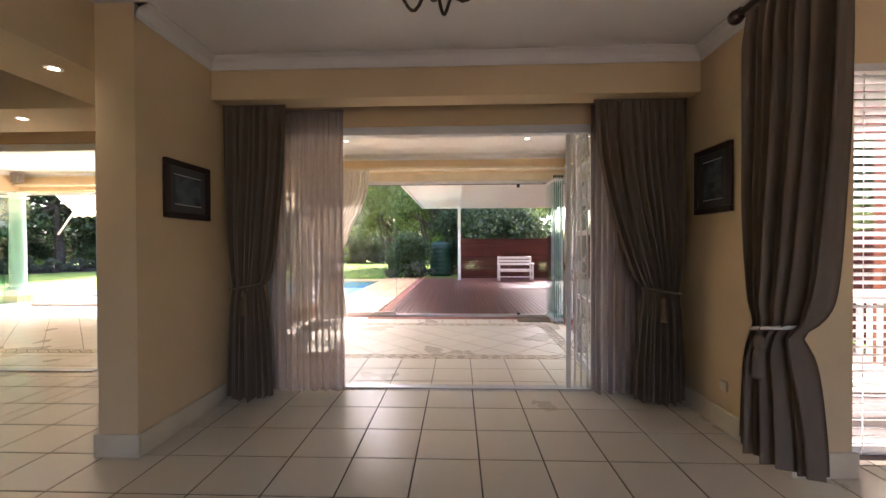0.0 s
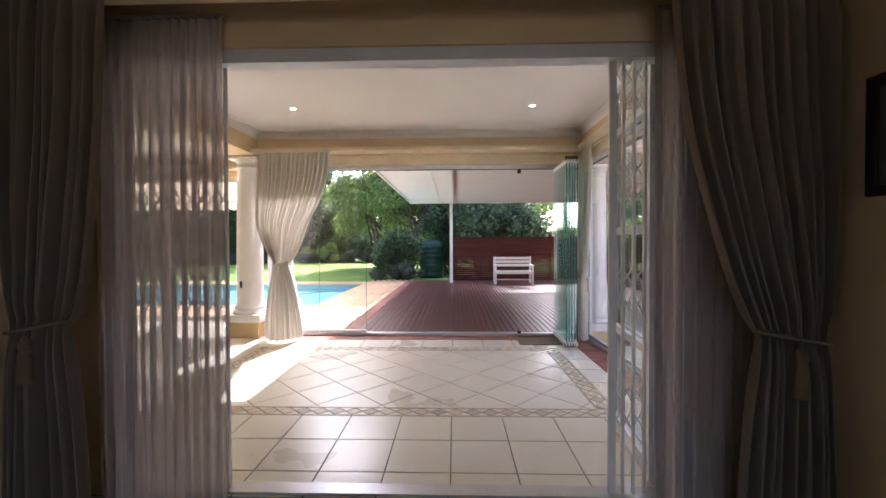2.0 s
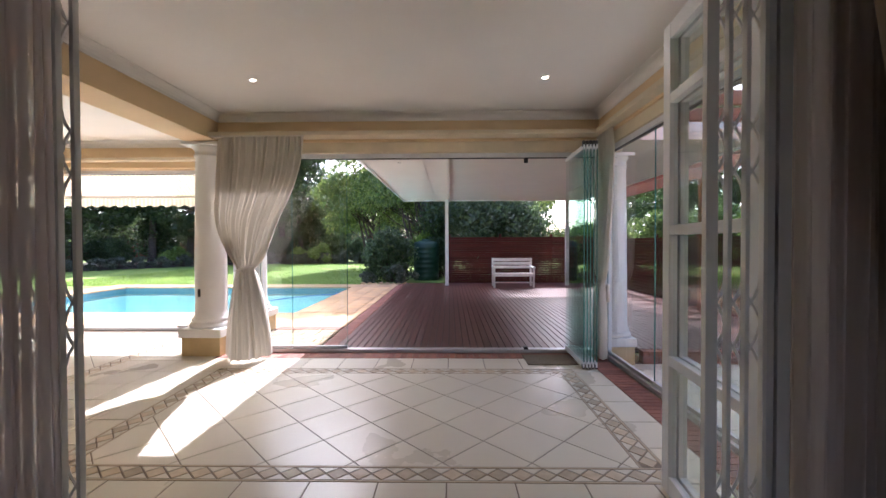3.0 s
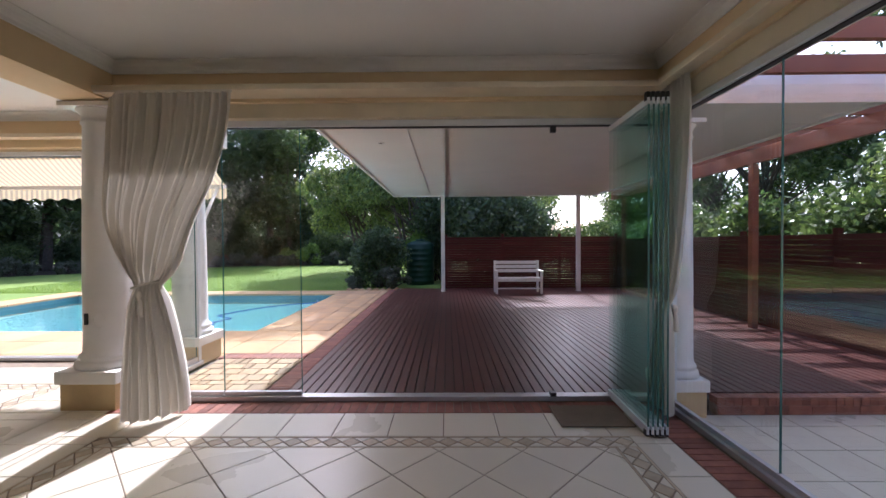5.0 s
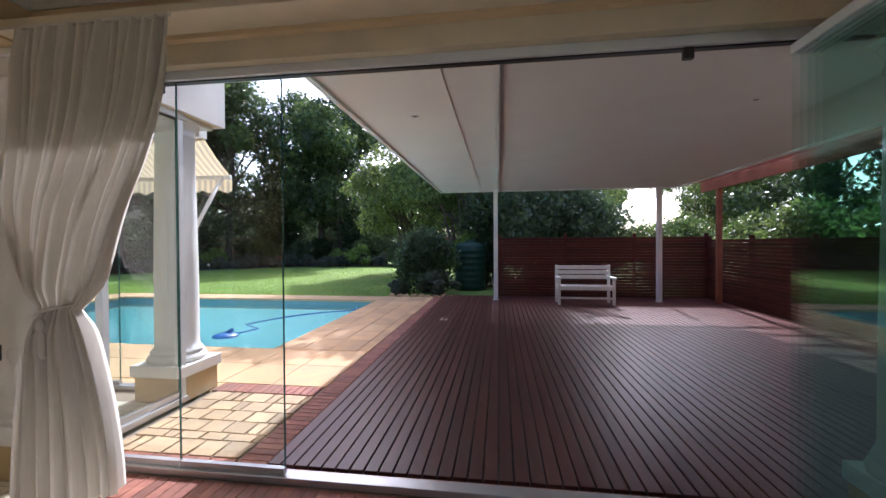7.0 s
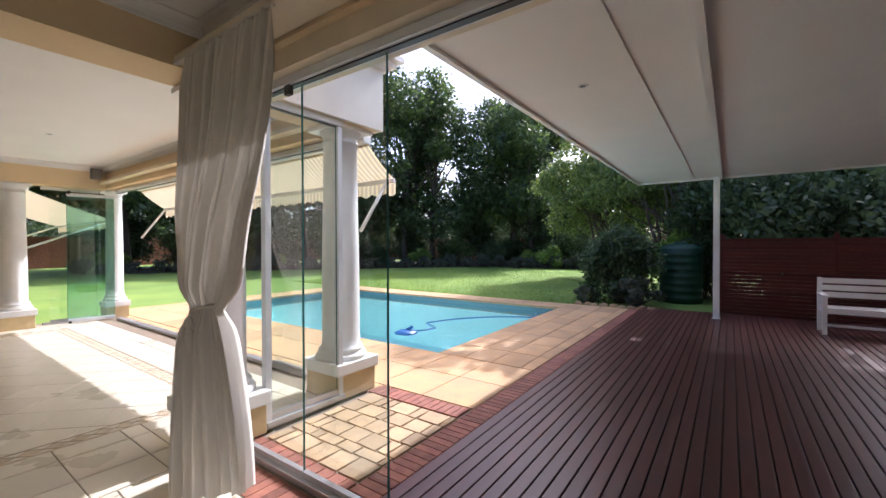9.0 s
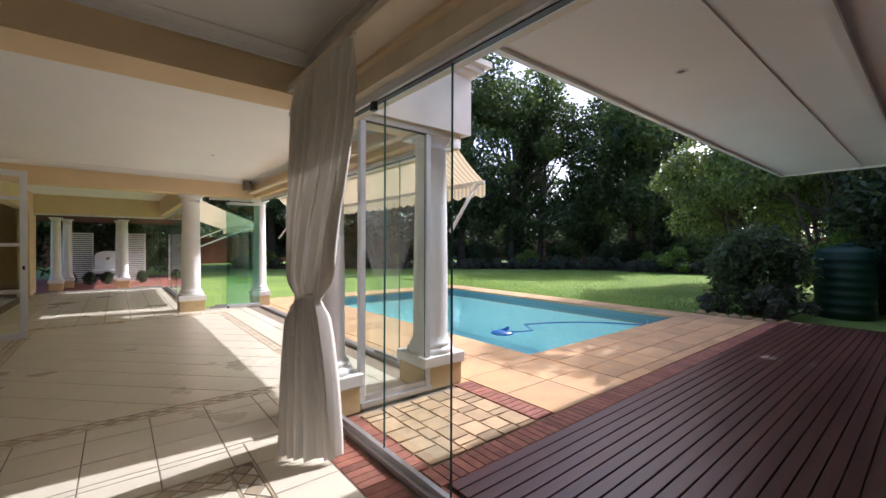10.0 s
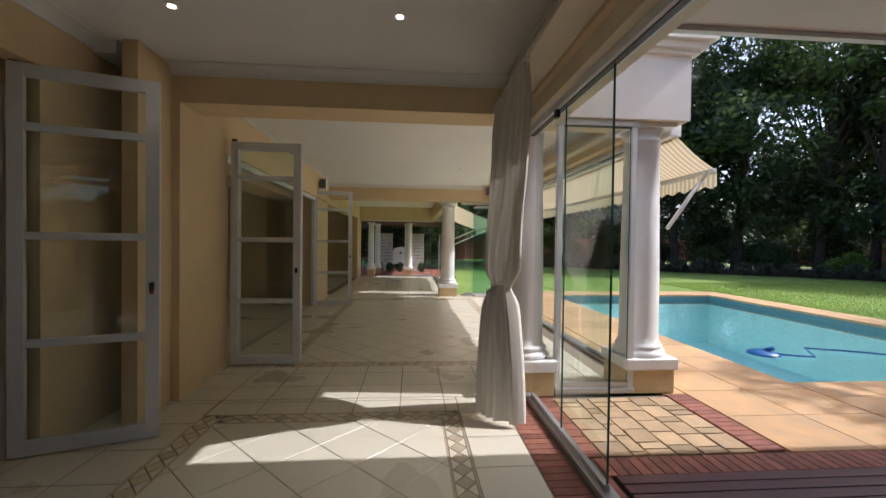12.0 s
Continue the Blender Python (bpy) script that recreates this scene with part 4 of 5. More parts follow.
# tank
tk = thing("water_tank", -0.80, 18.7, -0.06, "dark green ribbed plastic water tank beside the fence", "water tank")
pr = [(0.5, 0.0)]
for k in range(7):
    z = 0.1 + k * 0.19
    pr += [(0.5, z), (0.51, z + 0.02), (0.51, z + 0.07), (0.5, z + 0.09)]
pr += [(0.5, 1.42), (0.46, 1.5), (0.25, 1.57), (0.16, 1.58)]
tbody = lathe("body", pr, M_TANK, tk, 30)
lathe("lid", [(0.17, 1.575), (0.17, 1.61), (0.12, 1.63)], M_TANK, tbody, 20)

# far end of the gallery: louvred screens and a white niche
for y0 in (4.7, 6.35):
    ls = thing("louvred_screen", -20.5, y0, -0.06, "tall white louvred screen on the terrace", "screen", "louvred screens")
    for b in ((0, 0.05, 0, 0.05, 0, 2.0), (0, 0.05, 0.75, 0.80, 0, 2.0), (0, 0.05, 0.05, 0.75, 0, 0.06), (0, 0.05, 0.05, 0.75, 1.94, 2.0)):
        box("stile", *b, M_WHITE, ls)
    for k in range(24):
        box("louvre", 0.005, 0.045, 0.05, 0.75, 0.09 + k * 0.077, 0.14 + k * 0.077, M_WHITE, ls)
wf = thing("wall_fountain", -20.3, 5.95, -0.06, "white arched garden wall fountain between the screens", "fountain")
bm = bmesh.new()
pts = [(-0.42, 0.5), (0.42, 0.5), (0.42, 1.1)] + [(0.42 * math.cos(a), 1.1 + 0.2 * math.sin(a)) for a in (0.5, 1.0, 1.57, 2.1, 2.6)] + [(-0.42, 1.1)]
f0 = bm.faces.new([bm.verts.new((0, u, z)) for u, z in pts])
ex = bmesh.ops.extrude_face_region(bm, geom=[f0])
bmesh.ops.translate(bm, vec=(0.1, 0, 0), verts=[q for q in ex["geom"] if isinstance(q, bmesh.types.BMVert)])
part("back_plate", bm, M_WHITE, wf)
box("basin", 0.1, 0.45, -0.45, 0.45, 0.42, 0.56, M_WHITE, wf, "", 0.02)
box("pedestal", 0.1, 0.3, -0.15, 0.15, 0.0, 0.42, M_WHITE, wf)
lathe("spout", [(0.07, 0), (0.05, 0.04), (0.02, 0.07)], M_DGREY, wf, 12).matrix_basis = pose(0.1, 0, 1.0, 0, 90, 0)
tr = thing("terrace_roof", -16.7, 3.8, 2.4, "low tiled roof over the far terrace", "roof")
box("slope", -5.4, 0.0, 0, 4.4, 0.0, 0.14, M_ROOF, tr)


# ---- plants ----
rng = np.random.default_rng(5)


def leaf_mesh(name, blobs, n, size, material, shell=0.55, aspect=0.5, droop=0.0):
    """n leaves, each a bent pair of triangles, scattered in the outer parts of lumpy blobs (x, y, z, r, rz)."""
    B = np.array(blobs)
    w = B[:, 3] ** 2
    idx = rng.choice(len(B), n, p=w / w.sum())
    d = rng.normal(size=(n, 3))
    d /= np.linalg.norm(d, axis=1)[:, None]
    r = shell + (1 - shell) * rng.random(n) ** 0.6
    r *= 1 + 0.22 * rng.normal(size=n) * 0.6
    c = B[idx, :3] + d * (r * B[idx, 3])[:, None] * np.stack([np.ones(n), np.ones(n), B[idx, 4]], 1)
    a = rng.normal(size=(n, 3)) + d * 0.5
    a[:, 2] -= droop
    a /= np.linalg.norm(a, axis=1)[:, None]
    b = np.cross(a, rng.normal(size=(n, 3)) + d)
    b /= np.linalg.norm(b, axis=1)[:, None] + 1e-9
    s = size * rng.uniform(0.6, 1.4, n)[:, None]
    v = np.stack([c - a * s, c + b * s * aspect, c + a * s, c - b * s * aspect], 1).reshape(-1, 3)
    me = bpy.data.meshes.new(name)
    me.from_pydata(v.tolist(), [], np.arange(4 * n).reshape(n, 4).tolist())
    me.materials.append(material)
    return me


def blob_set(n, spread, z0, z1, r0, r1, flat=0.75):
    out = []
    for k in range(n):
        a, q = rng.uniform(0, 6.28), rng.random() ** 0.5
        z = rng.uniform(z0, z1)
        t = (z - z0) / (z1 - z0)
        s = spread * (1 - 0.55 * abs(t - 0.4) * 1.4)
        out.append((s * q * math.cos(a), s * q * math.sin(a), z, rng.uniform(r0, r1), flat))
    return out


def make_tree(name, label, h, spread, blobs, n, size, material, trunk_r, stems=1, lean=0.0, fork=0.35, droop=0.0):
    t = thing(name, 0, 0, 0, label, "tree", "garden trees")
    bm = bmesh.new()
    for s in range(stems):
        a = 6.28 * s / stems + 0.4
        base = Vector((0.12 * math.cos(a), 0.12 * math.sin(a), 0)) * (stems > 1)
        top = Vector((lean + spread * 0.35 * math.cos(a) * (stems > 1), spread * 0.35 * math.sin(a) * (stems > 1), h * (0.8 if stems == 1 else 0.6)))
        pts = [base.lerp(top, q / 4) + Vector((rng.normal() * 0.06, rng.normal() * 0.06, 0)) * (q > 0) for q in range(5)]
        for q in range(4):
            bar(bm, pts[q], pts[q + 1], trunk_r * (1 - q * 0.2), 8, trunk_r * (1 - (q + 1) * 0.2))
    for k, bl in enumerate(blobs):
        z0 = max(h * fork, bl[2] * 0.55)
        st = Vector((lean * z0 / h, 0, z0))
        mid = st.lerp(Vector(bl[:3]), 0.55) + Vector((0, 0, -0.05 * h * rng.random()))
        bar(bm, st, mid, trunk_r * 0.32, 6, trunk_r * 0.2)
        bar(bm, mid, bl[:3], trunk_r * 0.2, 5, 0.012)
    part("trunk", bm, M_BARK, t)
    o = new("crown", leaf_mesh("crown", blobs, n, size, material, droop=droop))
    o.parent = t
    return t


DK = "tall dark green broadleaf tree at the lawn's edge"
treeA = make_tree("tree", DK, 13, 4.5, blob_set(34, 4.6, 3.0, 13.5, 0.9, 1.9), 21000, 0.15, M_LEAF, 0.30)
treeB = make_tree("tree", DK, 11, 4.0, blob_set(30, 4.2, 2.6, 11.5, 0.8, 1.6), 18000, 0.14, M_LEAF, 0.24, lean=0.5)
treeE = make_tree("tree", "tall mid-green broadleaf tree at the lawn's edge", 11, 4.0, blob_set(30, 4.2, 3.2, 11.8, 0.7, 1.5), 17000, 0.13, M_LEAF2, 0.22, lean=-0.4)
treeE.matrix_basis = pose(-11.6, 34.2, -0.06)
treeC = make_tree("tree", "light green multi-stemmed tree with drooping foliage", 5.6, 3.0, blob_set(30, 3.0, 2.4, 5.8, 0.5, 1.0), 19000, 0.075, M_LEAF4, 0.10, stems=6, fork=0.22, droop=0.8)
treeA.scale = (1.35, 1.35, 1.35)
treeA.matrix_basis, treeB.matrix_basis, treeC.matrix_basis = pose(-13.5, 35, -0.06), pose(-18.5, 31, -0.06), pose(-1.2, 21.4, -0.06)
spots = [(-9.5, 36.5, 0.52), (-23, 27, 1.3), (-27, 22, 1.35), (-6, 38, 0.6), (-30, 15, 1.4), (-17, 37, 0.62), (-25, 33, 0.8), (-34, 10, 1.4), (-20.5, 30, 1.2), (-24.5, 24, 1.1), (-28, 18, 1.2), (-12.5, 38, 0.5),
         (-2.5, 37, 0.5), (-34, 20, 1.0), (14, 21, 0.62), (12.5, 12, 0.6), (14, 6, 0.6), (12, 27, 0.5), (9.8, 16.5, 0.6), (10.2, 12, 0.62), (9.8, 8, 0.6), (11, 20.5, 0.66), (-29, 4, 1.2), (-27.5, 9, 1.1), (-24.5, 5.6, 0.7), (-25, 7.2, 0.6)]
for k, (x, y, s) in enumerate(spots):
    c = copy_thing((treeA, treeB, treeA, treeE, treeB)[k % 5], pose(x, y, -0.06, 0, 0, 67 * k))
    c.scale = (s, s, s * (1.0 if k % 3 else 0.92))
for x, y, s, r in ((-4.0, 24.5, 1.05, 40), (2.2, 22.5, 0.95, 100), (9.4, 25.0, 0.85, 200), (8.8, 9.4, 0.68, 290)):
    c = copy_thing(treeC, pose(x, y, -0.06, 0, 0, r))
    c.scale = (s, s, s)


treeD = make_tree("tree", "tall broadleaf tree with a high spreading crown behind the fence", 9, 3.6, blob_set(34, 4.0, 5.2, 9.5, 0.8, 1.4), 15000, 0.15, M_LEAF, 0.2, fork=0.5)
treeD.matrix_basis = pose(-0.9, 23.2, -0.06)
for x, y, s, r in ((2.6, 25.0, 0.6, 90), (0.0, 24.4, 0.95, 40), (3.6, 25.6, 0.55, 180), (0.2, 27.0, 0.9, 250), (-3.2, 28, 0.7, 300)):
    c = copy_thing(treeD, pose(x, y, -0.06, 0, 0, r))
    c.scale = (s, s, s)


def shrub(name, label, material, n, size, spread, h, blobs=14):
    t = thing(name, 0, 0, 0, label, "shrub", "garden shrubs")
    bl = blob_set(blobs, spread * 0.72, h * 0.2, h * 0.82, h * 0.16, h * 0.27, 0.85)
    bm = bmesh.new()
    for b in bl:
        bar(bm, (b[0] * 0.15, b[1] * 0.15, 0), b[:3], 0.025, 5, 0.008)
    part("branchwork", bm, M_BARK, t)
    o = new("foliage", leaf_mesh("foliage", bl, n, size, material, shell=0.35))
    o.parent = t
    return t


bushA = shrub("bush", "rounded dark glossy green bush at the pool corner", M_LEAF, 9000, 0.055, 1.15, 2.15, 24)
bushA.matrix_basis = pose(-2.1, 17.6, -0.06)
bushB = shrub("bush", "bright green leafy shrub in the planting bed", M_LEAF3, 3500, 0.075, 1.2, 1.7)
bushB.matrix_basis = pose(-9.2, 31.5, -0.06)
bushC = shrub("bush", "low grey-green shrub edging the planting bed", M_LAV, 2600, 0.05, 0.9, 0.75)
bushC.matrix_basis = pose(-11, 30.6, -0.06)
bushD = shrub("bush", "dense mid-green hedge shrub behind the fence", M_LEAF2, 5200, 0.065, 1.35, 2.6, 22)
bushD.matrix_basis = pose(6.9, 15.2, -0.06)
bushE = shrub("bush", "dark leafy shrub behind the fence", M_LEAF, 6000, 0.085, 1.6, 3.6, 22)
bushE.matrix_basis = pose(1.2, 18.6, -0.06)
for k, (x, y, s) in enumerate([(7.0, 12.9, 1.0), (6.9, 10.6, 0.98), (7.1, 8.3, 1.0), (7.0, 6.2, 1.0), (6.9, 4.2, 1.0), (7.2, 17.4, 0.95), (4.9, 18.6, 0.86), (6.2, 19.4, 0.95)]):
    copy_thing(bushD, pose(x, y, -0.06, 0, 0, 50 * k)).scale = (s, s, s)
for k, (x, y, s) in enumerate([(2.9, 18.9, 0.9), (0.0, 20.2, 1.0), (3.9, 20.6, 0.85), (2.2, 20.8, 1.05), (-0.3, 19.9, 0.55)]):
    copy_thing(bushE, pose(x, y, -0.06, 0, 0, 70 * k)).scale = (s, s, s)
BED = [(-28, 12.5), (-26, 15.5), (-24.6, 18), (-22.8, 20.5), (-20.8, 23), (-19, 25.5), (-17, 28), (-14.8, 29.8), (-12.4, 31), (-9.9, 31.6), (-7.4, 31.8), (-5, 31), (-3.2, 29)]
for k, (a, b) in enumerate(zip(BED, BED[1:])):
    for q in range(3):
        x, y = a[0] + (b[0] - a[0]) * q / 3, a[1] + (b[1] - a[1]) * q / 3
        copy_thing(bushC, pose(x + rng.uniform(-0.3, 0.3), y + rng.uniform(-0.2, 0.2), -0.06, 0, 0, 40 * q + 77 * k)).scale = (1, 1, rng.uniform(0.8, 1.3))
    s = rng.uniform(0.7, 1.15)
    copy_thing((bushB, bushD, bushA)[k % 3], pose(a[0] - 1.4, a[1] + 1.4, -0.06, 0, 0, 60 * k)).scale = (s, s, s * 0.9)
    copy_thing((bushE, bushA)[k % 2], pose(a[0] - 3.6, a[1] + 3.2, -0.06, 0, 0, 90 * k)).scale = (1.3, 1.3, 1.0)
for k in range(4):
    copy_thing(bushE, pose(-22.4 - 0.3 * (k % 2), 3.2 + 1.7 * k, -0.06, 0, 0, 80 * k)).scale = (0.85, 0.85, 0.8)
copy_thing(bushB, pose(-1.0, 19.9, -0.06, 0, 0, 30)).scale = (0.9, 0.9, 1.3)
copy_thing(bushC, pose(-1.7, 17.2, -0.06, 0, 0, 30))
copy_thing(bushC, pose(-2.9, 17.0, -0.06, 0, 0, 130)).scale = (0.6, 0.6, 0.6)
for k in range(9):
    rk = thing("edging_stone", -2.9 + k * 0.21, 16.62 + 0.1 * math.sin(k * 2.1), -0.06, "rough ochre edging stone at the foot of the bush", "stone", "edging stones")
    bm = bmesh.new()
    bmesh.ops.create_icosphere(bm, subdivisions=2, radius=0.1, matrix=Matrix.Diagonal((1.2, 0.9, 0.8 + 0.3 * rng.random(), 1)))
    for vv in bm.verts:
        vv.co *= 1 + 0.25 * noise.noise(vv.co * 9 + Vector((k, 0, 0)))
        vv.co.z = max(vv.co.z, -0.02)
    part("stone", bm, M_STONE, rk, "", True)
for k in range(10):
    lf = thing("fallen_leaf", rng.uniform(-1.2, 4.5), rng.uniform(8.5, 16), 0.003, "small pale dry leaf lying on the deck", "leaf", "fallen leaves", rz=rng.uniform(0, 360))
    link("blade", [(-0.025, 0, 0.001), (0, 0.012, 0.005), (0.028, 0, 0.002), (0, -0.012, 0.004), (-0.025, 0, 0), (0, 0.012, 0.003), (0.028, 0, 0.0), (0, -0.012, 0.002)], [(0, 1, 2, 3), (7, 6, 5, 4), (0, 4, 5, 1), (1, 5, 6, 2), (2, 6, 7, 3), (3, 7, 4, 0)], M_COBB, lf)
for k in range(5):
    copy_thing(bushA, pose(-19.4, 4.9 + 0.52 * k, -0.02, 0, 0, 55 * k)).scale = (0.2, 0.2, 0.24)
# brick boundary wall behind the garden
for b in ((-38.0, 16.0, 41.0, 41.22, -0.06, 2.1), (-38.0, -37.78, -6.0, 41.0, -0.06, 2.1)):
    set_piece(box("wall_boundary", *b, M_BRICK), "red brick boundary wall behind the trees")
# bed soil and a far wood behind everything
sv = [(x + o[0], y + o[1], -0.045) for x, y in BED for o in ((0.35, -0.35), (-9, 8))]
tagged(link("planting_bed", sv, [(2 * i, 2 * i + 1, 2 * i + 3, 2 * i + 2) for i in range(len(BED) - 1)], M_SOIL), "dark soil of the planting bed under the trees", "soil", kind="structure")
fw = []
for k in range(90):
    a = radians(-25 + 215 * k / 90)
    R = rng.uniform(42, 52)
    fw.append((-4 + R * math.cos(a), 8 + R * math.sin(a), rng.uniform(1.0, 4.5) * (1.0 if a > 1.7 else 0.3), rng.uniform(2.6, 4.2) * (1.0 if a > 1.7 else 0.7), 1.0))
tagged(new("far_wood", leaf_mesh("far_wood", fw, 60000, 0.30, M_LEAF, shell=0.3)), "dense dark woodland beyond the garden", "woodland", kind="stuff")
# grass
n = 90000
gx = rng.uniform(-16, -1.7, n)
gy = 16.35 + 15 * rng.random(n) ** 1.6
keep = (gx > -15) & (gy > 16.3)
gx, gy = gx[keep], gy[keep]
n = len(gx)
ga, gh = rng.uniform(0, 6.28, n), rng.uniform(0.02, 0.05, n)
base = np.stack([gx, gy, np.full(n, -0.06)], 1)
sd = np.stack([np.cos(ga), np.sin(ga), np.zeros(n)], 1) * 0.006
tip = base + np.stack([rng.normal(size=n) * 0.015, rng.normal(size=n) * 0.015, gh], 1)
v = np.stack([base - sd, base + sd, tip], 1).reshape(-1, 3)
me = bpy.data.meshes.new("grass")
me.from_pydata(v.tolist(), [], np.arange(3 * n).reshape(n, 3).tolist())
me.materials.append(M_BLADE)
tagged(new("grass", me), "short mown grass blades on the lawn", "grass", kind="stuff")

# ---- floors, pavings and their pieces ----
def prism(poly, z0, z1, ch=0.002):
    """Vertices and faces of a slab with a small chamfer round its top."""
    n = len(poly)
    cx, cy = sum(p[0] for p in poly) / n, sum(p[1] for p in poly) / n
    def inset(p):
        d = math.hypot(p[0] - cx, p[1] - cy) or 1
        return (p[0] + (cx - p[0]) / d * ch * 1.4, p[1] + (cy - p[1]) / d * ch * 1.4)
    vs = [(*p, z0) for p in poly] + [(*p, z1 - ch) for p in poly] + [(*inset(p), z1) for p in poly]
    fs = [tuple(range(2 * n, 3 * n))]
    for r in (0, 1):
        fs += [(r * n + i, r * n + (i + 1) % n, (r + 1) * n + (i + 1) % n, (r + 1) * n + i) for i in range(n)]
    return vs, fs


def clip(poly, x0, x1, y0, y1):
    for ax, lim, sgn in ((0, x0, 1), (0, x1, -1), (1, y0, 1), (1, y1, -1)):
        out = []
        for p, q in zip(poly, poly[1:] + poly[:1]):
            a, b = sgn * (p[ax] - lim), sgn * (q[ax] - lim)
            if a >= 0:
                out.append(p)
            if a * b < 0:
                t = a / (a - b)
                out.append((p[0] + (q[0] - p[0]) * t, p[1] + (q[1] - p[1]) * t))
        poly = out
        if len(poly) < 3:
            return []
    return poly


def grid(x0, x1, y0, y1, px, py, s, gap=0.008, sy=None):
    """Tiles of size s on the phase (px, py), clipped to a rectangle."""
    sy = sy or s
    out = []
    for i in range(math.floor((x0 - px) / s), math.ceil((x1 - px) / s)):
        for j in range(math.floor((y0 - py) / sy), math.ceil((y1 - py) / sy)):
            a, b = max(x0, px + i * s) + gap / 2, min(x1, px + (i + 1) * s) - gap / 2
            c, d = max(y0, py + j * sy) + gap / 2, min(y1, py + (j + 1) * sy) - gap / 2
            if b - a > 0.012 and d - c > 0.012:
                out.append([(a, c), (b, c), (b, d), (a, d)])
    return out


def diamonds(x0, x1, y0, y1, s, gap=0.007, sy=None):
    h, k = s * math.sqrt(0.5), (sy or s) * math.sqrt(0.5)
    cx, cy, g = (x0 + x1) / 2, (y0 + y1) / 2, gap * 0.7
    out = []
    for i in range(-60, 61):
        for j in range(-60, 61):
            if (i + j) % 2:
                continue
            u, v = cx + i * h, cy + j * k
            p = clip([(u - h + g, v), (u, v - k + g), (u + h - g, v), (u, v + k - g)], x0, x1, y0, y1)
            if len(p) > 2 and max(q[0] for q in p) - min(q[0] for q in p) > 0.015:
                out.append(p)
    return out


def lay(name, polys, material, parent, z0, z1, single=True, label=""):
    if single:
        for p in polys:
            vs, fs = prism(p, z0, z1)
            link(name, vs, fs, material, parent)
        return
    V, F = [], []
    for p in polys:
        vs, fs = prism(p, z0, z1)
        F += [tuple(len(V) + i for i in f) for f in fs]
        V += vs
    o = link(name, V, F, material, parent)
    o["kind"] = "stuff"


def floor_piece(name, x0, x1, y0, y1, z0, z1, material, label, category="floor"):
    return tagged(box(name, x0, x1, y0, y1, z0, z1, material), label, category, kind="structure")


T = 0.405
LT = 0.402
fl = floor_piece("floor_lounge", -9.7, 5.5, -4.1, 3.80, -0.05, -0.004, M_GROUT, "cream ceramic floor tiles with dark grout lines")
lay("tile", grid(-3.64, 2.43, 1.31, 3.78, 0.13, 2.535, LT, 0.010), M_TILE, fl, -0.0045, 0.0)
lay("tiles", grid(-9.6, -3.64, 0.1, 4.05, 0.13, 2.535, LT, 0.010) + grid(-3.64, -2.32, 3.78, 3.95, 0.13, 2.535, LT, 0.010) + grid(-3.64, 5.4, -4.0, 1.31, 0.13, 2.535, LT, 0.010) + grid(2.43, 5.4, 1.31, 2.6, 0.13, 2.535, LT, 0.010), M_TILE, fl, -0.0045, 0.0, False)
fl1 = floor_piece("floor_room_edge", -9.7, -2.31, 3.801, 4.06, -0.05, -0.004, M_GROUT, "cream ceramic floor tiles with dark grout lines")
fp = floor_piece("floor_patio", -3.2, 2.17, 3.801, 7.72, -0.055, -0.0045, M_GROUT2, "cream tiled patio floor with a patterned border and diagonal centre")
BX0, BX1, BY0, BY1, BW = -2.44, 1.52, 4.80, 6.95, 0.17
px = 0.14
outer = grid(-2.76, 1.80, 3.84, BY0, px, 4.0, T) + grid(-2.76, 1.80, BY1, 7.36, px, BY1, 0.42, sy=0.41) + grid(-2.76, BX0, BY0, BY1, px, 4.0, T) + grid(BX1, 1.80, BY0, BY1, BX1, 4.0, T)
lay("tile", outer, M_TILE, fp, -0.005, 0.0)
lay("diagonal_tile", diamonds(BX0 + BW, BX1 - BW, BY0 + BW, BY1 - BW, T), M_TILE, fp, -0.005, 0.0)


def band(x0, x1, y0, y1, w):
    """The strips of a patterned border: edging lines and a row of diamonds."""
    edge, dia, fill = [], [], []
    for a, b, c, d, along in ((x0, x1, y0, y0 + w, 0), (x0, x1, y1 - w, y1, 0), (x0, x0 + w, y0 + w, y1 - w, 1), (x1 - w, x1, y0 + w, y1 - w, 1)):
        if along == 0:
            edge += [[(a, c), (b, c), (b, c + 0.014), (a, c + 0.014)], [(a, d - 0.014), (b, d - 0.014), (b, d), (a, d)]]
            n = round((b - a) / (w * 0.86))
            s = (b - a) / n
            lo, hi = c + 0.02, d - 0.02
            for k in range(n):
                u = a + (k + 0.5) * s
                dia.append([(u - s / 2 + 0.006, (lo + hi) / 2), (u, lo + 0.004), (u + s / 2 - 0.006, (lo + hi) / 2), (u, hi - 0.004)])
                for m, t in ((lo, 1), (hi, -1)):
                    fill.append([(u + 0.008, m), (u + s - 0.008, m), (u + s / 2, (lo + hi) / 2 - t * 0.008)][::t] if k < n - 1 else [(u + 0.008, m), (u + s / 2, m), (u + s / 2, (lo + hi) / 2 - t * 0.01)][::t])
        else:
            edge += [[(a, c), (a + 0.014, c), (a + 0.014, d), (a, d)], [(b - 0.014, c), (b, c), (b, d), (b - 0.014, d)]]
            n = round((d - c) / (w * 0.86))
            s = (d - c) / n
            lo, hi = a + 0.02, b - 0.02
            for k in range(n):
                u = c + (k + 0.5) * s
                dia.append([((lo + hi) / 2, u - s / 2 + 0.006), (hi - 0.004, u), ((lo + hi) / 2, u + s / 2 - 0.006), (lo + 0.004, u)])
                for m, t in ((lo, -1), (hi, 1)):
                    fill.append([(m, u + 0.008), (m, u + s - 0.008), ((lo + hi) / 2 + t * 0.008, u + s / 2)][::t])
    return edge, dia, fill


